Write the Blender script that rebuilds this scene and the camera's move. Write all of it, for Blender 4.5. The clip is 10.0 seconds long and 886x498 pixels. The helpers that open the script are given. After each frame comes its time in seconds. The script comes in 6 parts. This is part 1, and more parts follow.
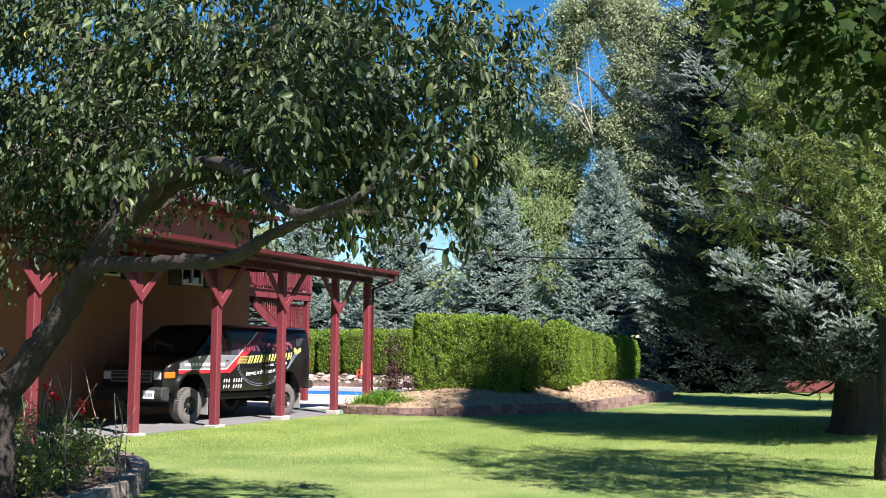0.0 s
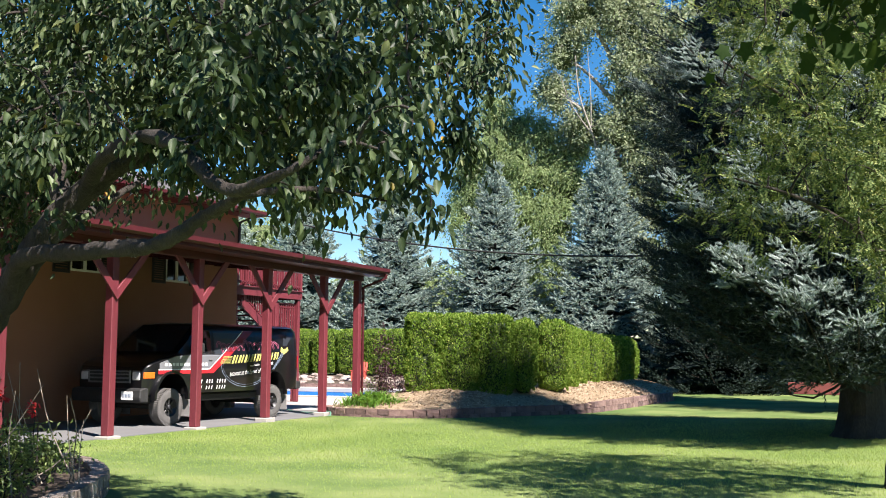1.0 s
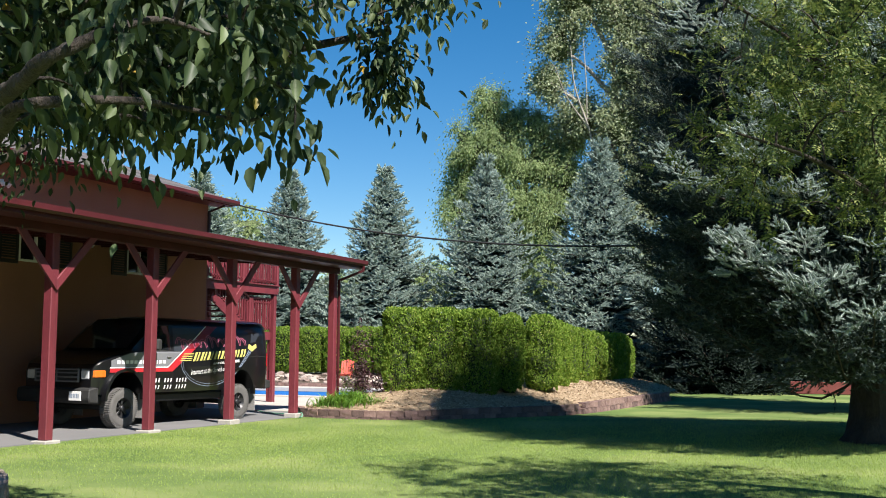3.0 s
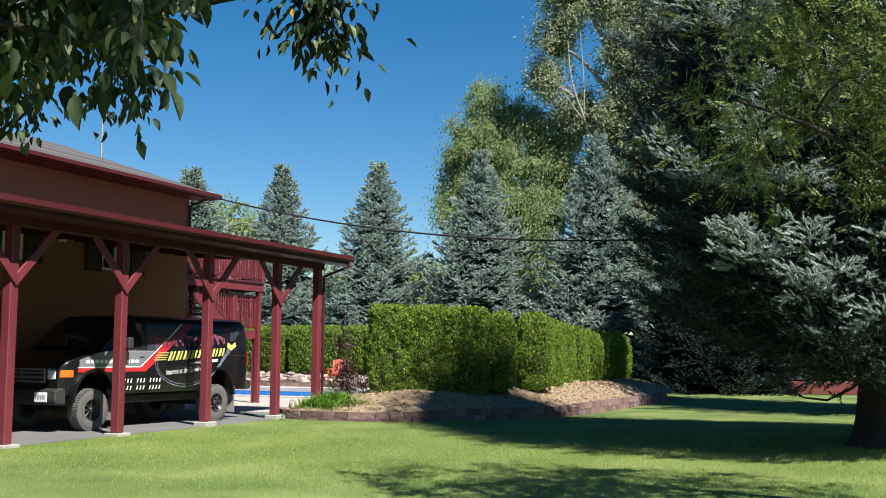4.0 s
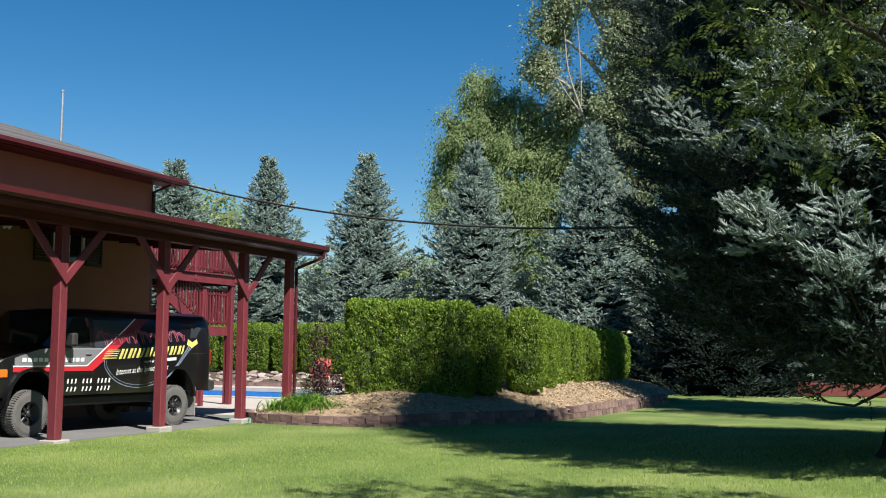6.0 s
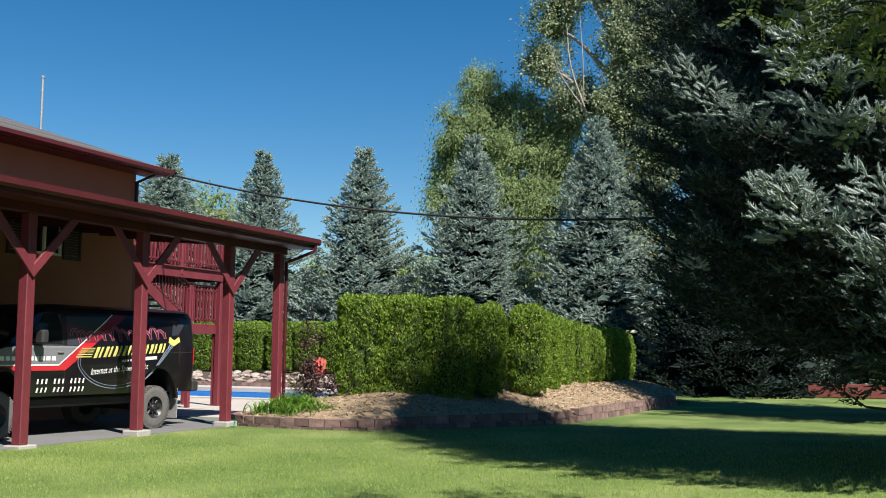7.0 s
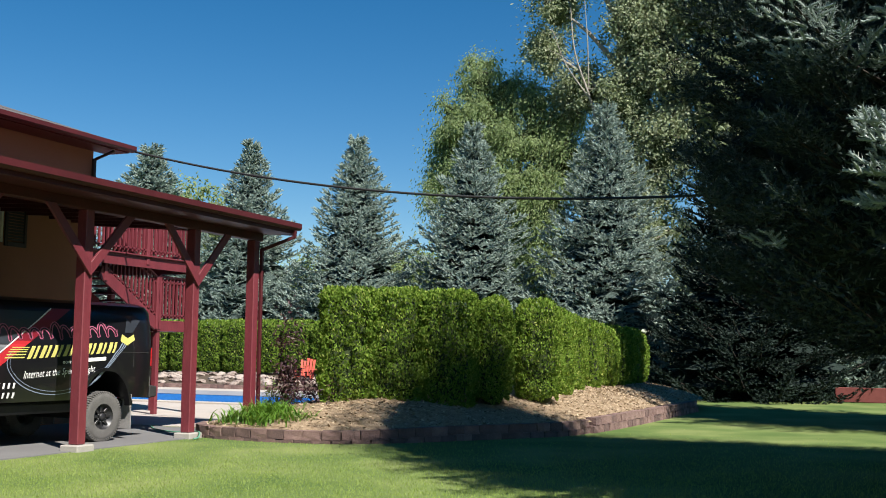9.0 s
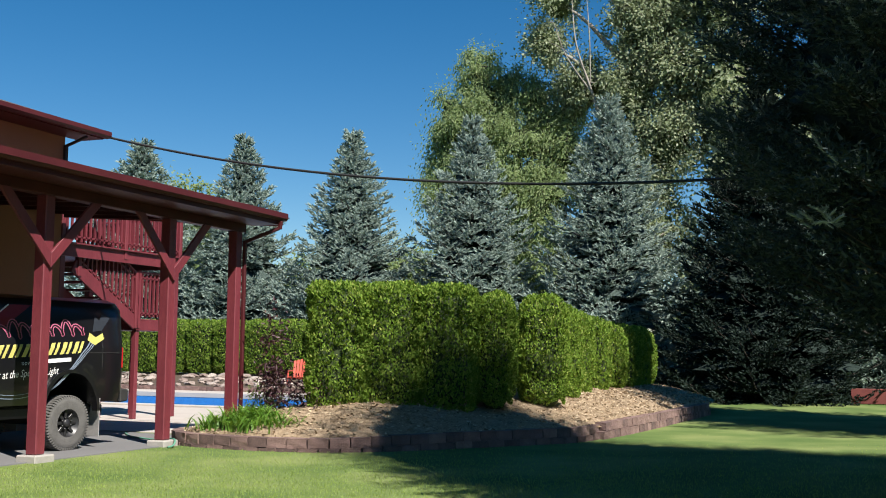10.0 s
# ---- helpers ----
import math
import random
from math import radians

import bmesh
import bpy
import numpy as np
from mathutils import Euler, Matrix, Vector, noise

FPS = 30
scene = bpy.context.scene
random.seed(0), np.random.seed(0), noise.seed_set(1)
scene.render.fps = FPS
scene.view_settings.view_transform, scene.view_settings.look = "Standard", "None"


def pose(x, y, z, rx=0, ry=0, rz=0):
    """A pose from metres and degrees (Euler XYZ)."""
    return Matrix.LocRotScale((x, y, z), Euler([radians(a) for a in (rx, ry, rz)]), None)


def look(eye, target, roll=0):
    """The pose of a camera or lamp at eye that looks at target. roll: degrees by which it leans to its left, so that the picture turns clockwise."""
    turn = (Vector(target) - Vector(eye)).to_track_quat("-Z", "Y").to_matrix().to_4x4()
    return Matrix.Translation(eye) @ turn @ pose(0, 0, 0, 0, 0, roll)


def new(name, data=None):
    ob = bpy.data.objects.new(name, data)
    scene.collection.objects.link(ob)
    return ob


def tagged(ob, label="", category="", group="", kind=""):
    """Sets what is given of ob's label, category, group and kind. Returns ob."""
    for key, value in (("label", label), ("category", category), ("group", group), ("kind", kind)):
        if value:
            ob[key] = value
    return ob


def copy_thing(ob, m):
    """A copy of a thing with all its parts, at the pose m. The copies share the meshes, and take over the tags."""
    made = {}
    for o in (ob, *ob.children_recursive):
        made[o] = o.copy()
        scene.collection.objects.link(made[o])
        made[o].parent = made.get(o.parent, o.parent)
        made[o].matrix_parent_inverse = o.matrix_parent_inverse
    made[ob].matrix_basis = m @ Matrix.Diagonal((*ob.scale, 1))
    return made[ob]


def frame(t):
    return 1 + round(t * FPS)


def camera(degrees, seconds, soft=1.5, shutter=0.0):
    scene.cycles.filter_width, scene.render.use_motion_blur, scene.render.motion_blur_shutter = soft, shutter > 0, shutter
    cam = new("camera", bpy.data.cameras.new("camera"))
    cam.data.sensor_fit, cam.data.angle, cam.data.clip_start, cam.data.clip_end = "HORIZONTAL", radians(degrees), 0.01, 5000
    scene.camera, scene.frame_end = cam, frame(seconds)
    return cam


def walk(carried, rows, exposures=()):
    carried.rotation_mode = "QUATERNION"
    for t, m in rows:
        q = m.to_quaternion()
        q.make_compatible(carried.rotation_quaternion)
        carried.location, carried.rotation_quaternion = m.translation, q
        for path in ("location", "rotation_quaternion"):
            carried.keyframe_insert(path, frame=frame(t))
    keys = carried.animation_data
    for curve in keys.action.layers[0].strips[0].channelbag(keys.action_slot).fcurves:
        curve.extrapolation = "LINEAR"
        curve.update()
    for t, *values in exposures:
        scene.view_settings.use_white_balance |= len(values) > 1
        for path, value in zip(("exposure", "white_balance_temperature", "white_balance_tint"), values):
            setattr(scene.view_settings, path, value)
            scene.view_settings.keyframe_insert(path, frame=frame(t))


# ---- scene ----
cam = camera(44.5, 10.0, soft=1.0)
PATH = [
    (0, (0.592, -0.6, 1.607), (-0.165, 1.242, 1.795), 0.3),
    (0.5, (0.54, -0.16, 1.6), (-0.218, 1.681, 1.789), 0.3),
    (1, (0.475, 0.293, 1.595), (-0.284, 2.134, 1.784), 0.4),
    (1.5, (0.411, 0.73, 1.594), (-0.347, 2.571, 1.781), 0.4),
    (2, (0.35, 1.185, 1.583), (-0.408, 3.026, 1.77), 0.4),
    (2.5, (0.295, 1.621, 1.558), (-0.463, 3.462, 1.746), 0.4),
    (4, (0.089, 3.147, 1.532), (-0.668, 4.988, 1.719), 0.4),
    (4.5, (0.039, 3.617, 1.519), (-0.717, 5.459, 1.706), 0.4),
    (5, (-0.056, 4.096, 1.505), (-0.812, 5.939, 1.691), 0.5),
    (5.5, (-0.204, 4.623, 1.511), (-0.958, 6.466, 1.697), 0.5),
    (7, (-0.847, 6.401, 1.487), (-1.6, 8.244, 1.673), 0.6),
    (7.5, (-1.12, 7.062, 1.474), (-1.873, 8.906, 1.661), 0.7),
    (8, (-1.394, 7.728, 1.491), (-2.145, 9.573, 1.678), 0.8),
    (8.5, (-1.666, 8.391, 1.489), (-2.416, 10.236, 1.675), 0.7),
    (9, (-1.94, 9.069, 1.483), (-2.689, 10.914, 1.67), 0.7),
    (9.5, (-2.221, 9.734, 1.469), (-2.968, 11.58, 1.658), 0.7),
    (10, (-2.481, 10.464, 1.46), (-3.228, 12.31, 1.649), 0.6),
]
walk(cam, [(t, look(eye, target, roll)) for t, eye, target, roll in PATH], [(0.0, 1.64, 6500, 17), (1.2, 1.57, 6500, 16), (2.6, 1.35, 6500, 13), (4.0, 1.10, 6500, 11), (5.2, 1.0, 6500, 10), (10.0, 0.98, 6500, 11)])

# ---- world, sun, exposure ----
SUN_EL, SUN_AZ = 48.0, 123.5        # azimuth clockwise from +y
world = bpy.data.worlds.new("world")
scene.world = world
world.use_nodes = True
wn = world.node_tree
sky = wn.nodes.new("ShaderNodeTexSky")
sky.sky_type, sky.sun_disc = "NISHITA", False
sky.sun_elevation, sky.sun_rotation = radians(SUN_EL), radians(SUN_AZ)
sky.altitude, sky.air_density, sky.dust_density, sky.ozone_density = 1000, 1.0, 0.0, 2.0
deep = wn.nodes.new("ShaderNodeHueSaturation")
deep.inputs["Hue"].default_value, deep.inputs["Saturation"].default_value = 0.497, 1.42
deep.inputs["Value"].default_value = 1.04
wn.links.new(sky.outputs[0], deep.inputs["Color"])
wn.links.new(deep.outputs[0], wn.nodes["Background"].inputs[0])
wn.nodes["Background"].inputs[1].default_value = 0.05
sun_data = bpy.data.lights.new("sun", "SUN")
sun_data.energy, sun_data.angle, sun_data.color = 5.0, radians(0.53), (1.0, 0.95, 0.87)
sun = new("sun", sun_data)
toward = Vector((math.sin(radians(SUN_AZ)) * math.cos(radians(SUN_EL)), math.cos(radians(SUN_AZ)) * math.cos(radians(SUN_EL)), math.sin(radians(SUN_EL))))
sun.matrix_world = look(toward * 60, (0, 0, 0))

# ---- small tools ----
rng = np.random.default_rng(7)


def mesh_np(name, verts, *faces):
    """A mesh from arrays: verts (n, 3) and any number of face arrays (m, k)."""
    me = bpy.data.meshes.new(name)
    loops = np.concatenate([f.ravel() for f in faces]).astype(np.int32)
    sizes = np.concatenate([np.full(len(f), f.shape[1]) for f in faces])
    me.vertices.add(len(verts))
    me.vertices.foreach_set("co", np.asarray(verts, np.float32).ravel())
    me.loops.add(len(loops))
    me.loops.foreach_set("vertex_index", loops)
    me.polygons.add(len(sizes))
    me.polygons.foreach_set("loop_start", np.concatenate([[0], np.cumsum(sizes)[:-1]]).astype(np.int32))
    me.update(calc_edges=True)
    me.validate()
    return me


def thing(name, label, category, at=(0, 0, 0), rz=0.0, group="", kind=""):
    """An empty at a thing's base, to parent its parts."""
    ob = new(name)
    ob.empty_display_size = 0.2
    ob.matrix_world = pose(*at, 0, 0, rz)
    return tagged(ob, label, category, group, kind)


def hang(name, me, material, parent, label="", smooth=False):
    """Links a mesh as one part under a thing or part, in the parent's own axes."""
    ob = new(name, me)
    if material is not None and not me.materials:
        me.materials.append(material)
    if smooth:
        me.polygons.foreach_set("use_smooth", np.ones(len(me.polygons), bool))
    ob.parent = parent
    if label:
        ob["label"] = label
    return ob


def part(name, bm, material, parent, label="", smooth=False):
    me = bpy.data.meshes.new(name)
    bmesh.ops.recalc_face_normals(bm, faces=bm.faces[:])
    bm.to_mesh(me)
    bm.free()
    return hang(name, me, material, parent, label, smooth)


def solo(name, bm, material, label, category, kind="", group="", smooth=False):
    ob = part(name, bm, material, None, "", smooth)
    return tagged(ob, label, category, group, kind)


def box(x0, y0, z0, x1, y1, z1, bevel=0.0, bm=None):
    """A block from corner to corner, its edges rounded off by bevel."""
    own = bmesh.new()
    r = bmesh.ops.create_cube(own, size=1)
    for v in own.verts:
        v.co = Vector(((x0 + x1) / 2 + v.co.x * (x1 - x0), (y0 + y1) / 2 + v.co.y * (y1 - y0), (z0 + z1) / 2 + v.co.z * (z1 - z0)))
    if bevel > 0:
        bmesh.ops.bevel(own, geom=own.edges[:], offset=bevel, segments=1, affect="EDGES")
    if bm is None:
        return own
    return join(bm, own)


def join(bm, other):
    me = bpy.data.meshes.new("tmp")
    other.to_mesh(me)
    other.free()
    bm.from_mesh(me)
    bpy.data.meshes.remove(me)
    return bm


def moved(bm, m):
    bm.transform(m)
    return bm


def beam(a, b, w, h, bevel=0.01, bm=None):
    """A timber of section w x h from a to b, its h side as upright as may be."""
    a, b = Vector(a), Vector(b)
    d = b - a
    own = box(0, -w / 2, -h / 2, d.length, w / 2, h / 2, bevel)
    x = d.normalized()
    y = Vector((0, 0, 1)).cross(x)
    y = y.normalized() if y.length > 1e-4 else Vector((0, 1, 0))
    z = x.cross(y)
    m = Matrix((x, y, z)).transposed().to_4x4()
    own.transform(Matrix.Translation(a) @ m)
    return own if bm is None else join(bm, own)


def prism(points, axis, lo, hi, bevel=0.0):
    """A flat outline in the two axes other than axis, drawn out from lo to hi."""
    bm = bmesh.new()
    def put(p, h):
        c = [p[0], p[1]]
        c.insert(axis, h)
        return bm.verts.new(c)
    a = [put(p, lo) for p in points]
    b = [put(p, hi) for p in points]
    bm.faces.new(a)
    bm.faces.new(b)
    for i in range(len(points)):
        j = (i + 1) % len(points)
        bm.faces.new((a[i], a[j], b[j], b[i]))
    bmesh.ops.recalc_face_normals(bm, faces=bm.faces[:])
    if bevel > 0:
        bmesh.ops.bevel(bm, geom=bm.edges[:], offset=bevel, segments=1, affect="EDGES")
    return bm


def ring(r0, r1, y0, y1, n=40, a0=0.0, a1=360.0):
    """A ring or part of one round the y axis, between two radii and two heights along y."""
    bm = bmesh.new()
    whole = a1 - a0 >= 359.9
    k = n if whole else n + 1
    rows = []
    for i in range(k):
        a = radians(a0 + (a1 - a0) * i / n)
        c, s = math.cos(a), math.sin(a)
        rows.append([bm.verts.new((c * r, y, s * r)) for r, y in ((r0, y0), (r1, y0), (r1, y1), (r0, y1))])
    for i in range(n):
        p, q = rows[i], rows[(i + 1) % k]
        for e in range(4):
            f = (e + 1) % 4
            bm.faces.new((p[e], p[f], q[f], q[e]))
    if not whole:
        bm.faces.new(rows[0])
        bm.faces.new(rows[-1])
    return bm


def lathe(profile, n=32, caps=True):
    """Turns an outline of (radius, y) round the y axis."""
    bm = bmesh.new()
    rows = [[bm.verts.new((math.cos(2 * math.pi * i / n) * r, y, math.sin(2 * math.pi * i / n) * r)) for r, y in profile] for i in range(n)]
    for i in range(n):
        p, q = rows[i], rows[(i + 1) % n]
        for e in range(len(profile) - 1):
            bm.faces.new((p[e], p[e + 1], q[e + 1], q[e]))
    if caps:
        bm.faces.new([r[0] for r in rows])
        bm.faces.new([r[-1] for r in rows])
    return bm


def tube_np(points, radii, sides=8, rough=0.0):
    """A limb along points: verts and quads."""
    p = np.asarray(points, float)
    n = len(p)
    t = np.gradient(p, axis=0)
    t /= np.linalg.norm(t, axis=1)[:, None] + 1e-9
    ref = np.array([0.31, 0.22, 0.93]) if abs(t[:, 2]).mean() < 0.8 else np.array([0.97, 0.2, 0.1])
    u = np.cross(t, ref)
    u /= np.linalg.norm(u, axis=1)[:, None] + 1e-9
    w = np.cross(t, u)
    a = np.arange(sides) * 2 * math.pi / sides
    r = np.asarray(radii, float)[:, None] * (1 + rough * rng.normal(size=(n, sides)))
    v = p[:, None] + r[..., None] * (np.cos(a)[None, :, None] * u[:, None] + np.sin(a)[None, :, None] * w[:, None])
    i = np.arange(n - 1)[:, None] * sides
    j = np.arange(sides)[None]
    k = (j + 1) % sides
    f = np.stack([i + j, i + k, i + sides + k, i + sides + j], -1).reshape(-1, 4)
    return v.reshape(-1, 3), f


def merge_np(pieces):
    vs, fs, at = [], [], 0
    for v, f in pieces:
        vs.append(v)
        fs.append(f + at)
        at += len(v)
    return np.concatenate(vs), np.concatenate(fs)


def smooth_line(points, per=6):
    """A soft curve through points (any number of columns)."""
    p = np.asarray(points, float)
    q = np.vstack([2 * p[0] - p[1], p, 2 * p[-1] - p[-2]])
    out = []
    for i in range(1, len(q) - 2):
        for s in np.arange(per) / per:
            a, b, c, d = q[i - 1], q[i], q[i + 1], q[i + 2]
            out.append(0.5 * (2 * b + (c - a) * s + (2 * a - 5 * b + 4 * c - d) * s * s + (3 * b - a - 3 * c + d) * s ** 3))
    out.append(p[-1])
    return np.array(out)


def unit(v):
    return v / (np.linalg.norm(v, axis=-1, keepdims=True) + 1e-9)


def scatter(tv, tf, pos, along, up, scale):
    """Copies of a small template at many places: its x runs along, its z towards up."""
    x = unit(np.asarray(along, float))
    y = unit(np.cross(np.asarray(up, float), x))
    z = np.cross(x, y)
    s = np.broadcast_to(np.asarray(scale, float), (len(pos),))[:, None, None]
    v = np.asarray(pos)[:, None] + s * (tv[None, :, 0:1] * x[:, None] + tv[None, :, 1:2] * y[:, None] + tv[None, :, 2:3] * z[:, None])
    f = tf[None] + (np.arange(len(pos)) * len(tv))[:, None, None]
    return v.reshape(-1, 3), f.reshape(-1, tf.shape[1])


def nodes_of(name):
    m = bpy.data.materials.new(name)
    m.use_nodes = True
    return m, m.node_tree, m.node_tree.nodes["Principled BSDF"]


def add(nt, kind, **values):
    n = nt.nodes.new(kind)
    for k, v in values.items():
        n.inputs[k.replace("_", " ")].default_value = v
    return n


def ramp(nt, source, stops):
    r = nt.nodes.new("ShaderNodeValToRGB")
    e = r.color_ramp.elements
    while len(e) < len(stops):
        e.new(0.5)
    for el, (at, col) in zip(e, stops):
        el.position, el.color = at, (*col, 1)
    nt.links.new(source, r.inputs[0])
    return r


def surface(name, stops, scale=4.0, fine=60.0, rough=0.7, bump=0.3, metal=0.0, coat=0.0, per_object=0.0, stretch=(1, 1, 1), depth=0.01, spec=0.5):
    """A surface with colour varied at two scales by noise, and fine relief."""
    m, nt, b = nodes_of(name)
    co = nt.nodes.new("ShaderNodeTexCoord")
    mp = nt.nodes.new("ShaderNodeMapping")
    mp.inputs["Scale"].default_value = stretch
    nt.links.new(co.outputs["Object"], mp.inputs["Vector"])
    n1 = add(nt, "ShaderNodeTexNoise", Scale=scale, Detail=4.0, Roughness=0.6)
    n2 = add(nt, "ShaderNodeTexNoise", Scale=fine, Detail=3.0, Roughness=0.6)
    for n in (n1, n2):
        nt.links.new(mp.outputs[0], n.inputs["Vector"])
    mix = nt.nodes.new("ShaderNodeMix")
    mix.data_type = "FLOAT"
    mix.inputs[0].default_value = 0.45
    nt.links.new(n1.outputs["Fac"], mix.inputs[2])
    nt.links.new(n2.outputs["Fac"], mix.inputs[3])
    value = mix.outputs[0]
    if per_object:
        info = nt.nodes.new("ShaderNodeObjectInfo")
        ma = nt.nodes.new("ShaderNodeMath")
        ma.operation = "MULTIPLY_ADD"
        ma.inputs[1].default_value, ma.inputs[2].default_value = per_object, -per_object / 2
        nt.links.new(info.outputs["Random"], ma.inputs[0])
        su = nt.nodes.new("ShaderNodeMath")
        nt.links.new(value, su.inputs[0])
        nt.links.new(ma.outputs[0], su.inputs[1])
        value = su.outputs[0]
    r = ramp(nt, value, stops)
    nt.links.new(r.outputs[0], b.inputs["Base Color"])
    b.inputs["Roughness"].default_value, b.inputs["Metallic"].default_value = rough, metal
    b.inputs["Coat Weight"].default_value = coat
    b.inputs["Specular IOR Level"].default_value = spec
    if bump:
        bp = add(nt, "ShaderNodeBump", Strength=bump, Distance=depth)
        nt.links.new(n2.outputs["Fac"], bp.inputs["Height"])
        nt.links.new(bp.outputs[0], b.inputs["Normal"])
    return m


def leafy(name, stops, through_light=0.35, rough=0.45, spec=0.5):
    """Leaves: colour by leaf, some light passing through."""
    m, nt, b = nodes_of(name)
    g = nt.nodes.new("ShaderNodeNewGeometry")
    r = ramp(nt, g.outputs["Random Per Island"], stops)
    nt.links.new(r.outputs[0], b.inputs["Base Color"])
    b.inputs["Roughness"].default_value = rough
    b.inputs["Specular IOR Level"].default_value = spec
    if through_light:
        t = nt.nodes.new("ShaderNodeBsdfTranslucent")
        hs = add(nt, "ShaderNodeHueSaturation", Hue=0.485, Saturation=1.1, Value=1.5)
        nt.links.new(r.outputs[0], hs.inputs["Color"])
        nt.links.new(hs.outputs[0], t.inputs["Color"])
        mx = nt.nodes.new("ShaderNodeMixShader")
        mx.inputs[0].default_value = through_light
        nt.links.new(b.outputs[0], mx.inputs[1])
        nt.links.new(t.outputs[0], mx.inputs[2])
        nt.links.new(mx.outputs[0], nt.nodes["Material Output"].inputs["Surface"])
    return m


RED_PAINT = surface("red paint", [(0.3, (0.098, 0.016, 0.023)), (0.55, (0.148, 0.025, 0.034)), (0.75, (0.19, 0.038, 0.047))], 3, 40, 0.5, 0.25, per_object=0.12, stretch=(1, 1, 0.3))
RED_TRIM_SHADE = surface("dark red trim and underside shade", [(0.3, (0.046, 0.008, 0.010)), (0.7, (0.078, 0.014, 0.017))], 2, 40, 0.5, 0.1, spec=0.3)
STUCCO = surface("tan stucco", [(0.3, (0.24, 0.108, 0.062)), (0.7, (0.30, 0.140, 0.082))], 0.8, 90, 0.9, 0.6)
SHINGLE = surface("roof shingle", [(0.3, (0.045, 0.041, 0.042)), (0.7, (0.105, 0.097, 0.097))], 6, 60, 0.95, 0.6, per_object=0.4)
ASPHALT = surface("asphalt", [(0.3, (0.115, 0.115, 0.118)), (0.7, (0.165, 0.163, 0.163))], 0.7, 120, 0.9, 0.06)
CONCRETE = surface("concrete", [(0.3, (0.33, 0.295, 0.265)), (0.7, (0.45, 0.41, 0.37))], 1.2, 70, 0.85, 0.3)
FOOTING = surface("old concrete", [(0.3, (0.24, 0.225, 0.205)), (0.7, (0.36, 0.34, 0.31))], 4, 60, 0.9, 0.2)
BLOCK = surface("wall block", [(0.3, (0.10, 0.064, 0.060)), (0.6, (0.20, 0.125, 0.112)), (0.8, (0.28, 0.19, 0.16))], 6, 60, 0.95, 0.9, per_object=0.35, depth=0.02)
STONE = surface("pale stone", [(0.3, (0.19, 0.14, 0.12)), (0.7, (0.38, 0.32, 0.28))], 3, 40, 0.9, 0.8, per_object=0.5, depth=0.02)
MULCH = surface("mulch", [(0.3, (0.12, 0.082, 0.050)), (0.5, (0.29, 0.21, 0.130)), (0.75, (0.48, 0.38, 0.26))], 9, 45, 0.95, 1.0, depth=0.03)
SOIL = surface("soil", [(0.3, (0.04, 0.028, 0.02)), (0.7, (0.10, 0.07, 0.045))], 6, 60, 0.95, 0.8)
BARK = surface("bark", [(0.3, (0.014, 0.010, 0.008)), (0.52, (0.036, 0.029, 0.023)), (0.72, (0.070, 0.055, 0.045))], 8, 50, 0.95, 1.0, stretch=(1, 1, 0.35), depth=0.03)
PALE_BARK = surface("pale bark", [(0.3, (0.16, 0.14, 0.12)), (0.7, (0.36, 0.33, 0.29))], 5, 50, 0.9, 0.6)
WHITE = surface("white paint", [(0.3, (0.70, 0.70, 0.68)), (0.7, (0.82, 0.82, 0.80))], 3, 40, 0.5, 0.1)
DARK_WOOD = surface("dark shutter", [(0.3, (0.009, 0.007, 0.007)), (0.7, (0.022, 0.017, 0.016))], 3, 50, 0.6, 0.2)
BLACK = surface("black rubber", [(0.3, (0.012, 0.012, 0.012)), (0.7, (0.028, 0.028, 0.028))], 5, 60, 0.7, 0.3)
STEEL = surface("galvanised steel", [(0.3, (0.42, 0.43, 0.45)), (0.7, (0.58, 0.59, 0.61))], 8, 60, 0.4, 0.1, metal=0.8)
LINER = surface("pool liner", [(0.3, (0.02, 0.13, 0.36)), (0.7, (0.035, 0.20, 0.48))], 5, 40, 0.5, 0.0)

APPLE_LEAF = leafy("apple leaf", [(0.0, (0.017, 0.032, 0.013)), (0.6, (0.042, 0.066, 0.026)), (0.95, (0.105, 0.140, 0.062)), (0.997, (0.13, 0.15, 0.05)), (1.0, (0.38, 0.22, 0.02))], 0.14, 0.5, 0.25)
LOCUST_LEAF = leafy("pinnate leaf", [(0.0, (0.045, 0.078, 0.024)), (0.7, (0.125, 0.17, 0.055)), (1.0, (0.24, 0.26, 0.09))], 0.22, 0.7, 0.2)
MAPLE_LEAF = leafy("maple leaf", [(0.0, (0.016, 0.034, 0.009)), (1.0, (0.034, 0.060, 0.014))], 0.3, 0.8, 0.1)
NEEDLE = leafy("blue needles", [(0.0, (0.17, 0.222, 0.205)), (0.6, (0.285, 0.345, 0.32)), (1.0, (0.39, 0.45, 0.42))], 0.05, 0.8, 0.1)
FAR_NEEDLE = leafy("far blue needles", [(0.0, (0.195, 0.255, 0.222)), (0.5, (0.24, 0.305, 0.268)), (1.0, (0.29, 0.355, 0.312))], 0.12, 0.95, 0.02)
CEDAR = leafy("hedge spray", [(0.0, (0.075, 0.135, 0.020)), (0.5, (0.135, 0.225, 0.034)), (0.9, (0.215, 0.305, 0.055)), (1.0, (0.31, 0.35, 0.10))], 0.3, 0.85, 0.1)
CORE = surface("hedge inner shade", [(0.3, (0.014, 0.024, 0.007)), (0.7, (0.042, 0.062, 0.018))], 8, 40, 0.95, 0.5)
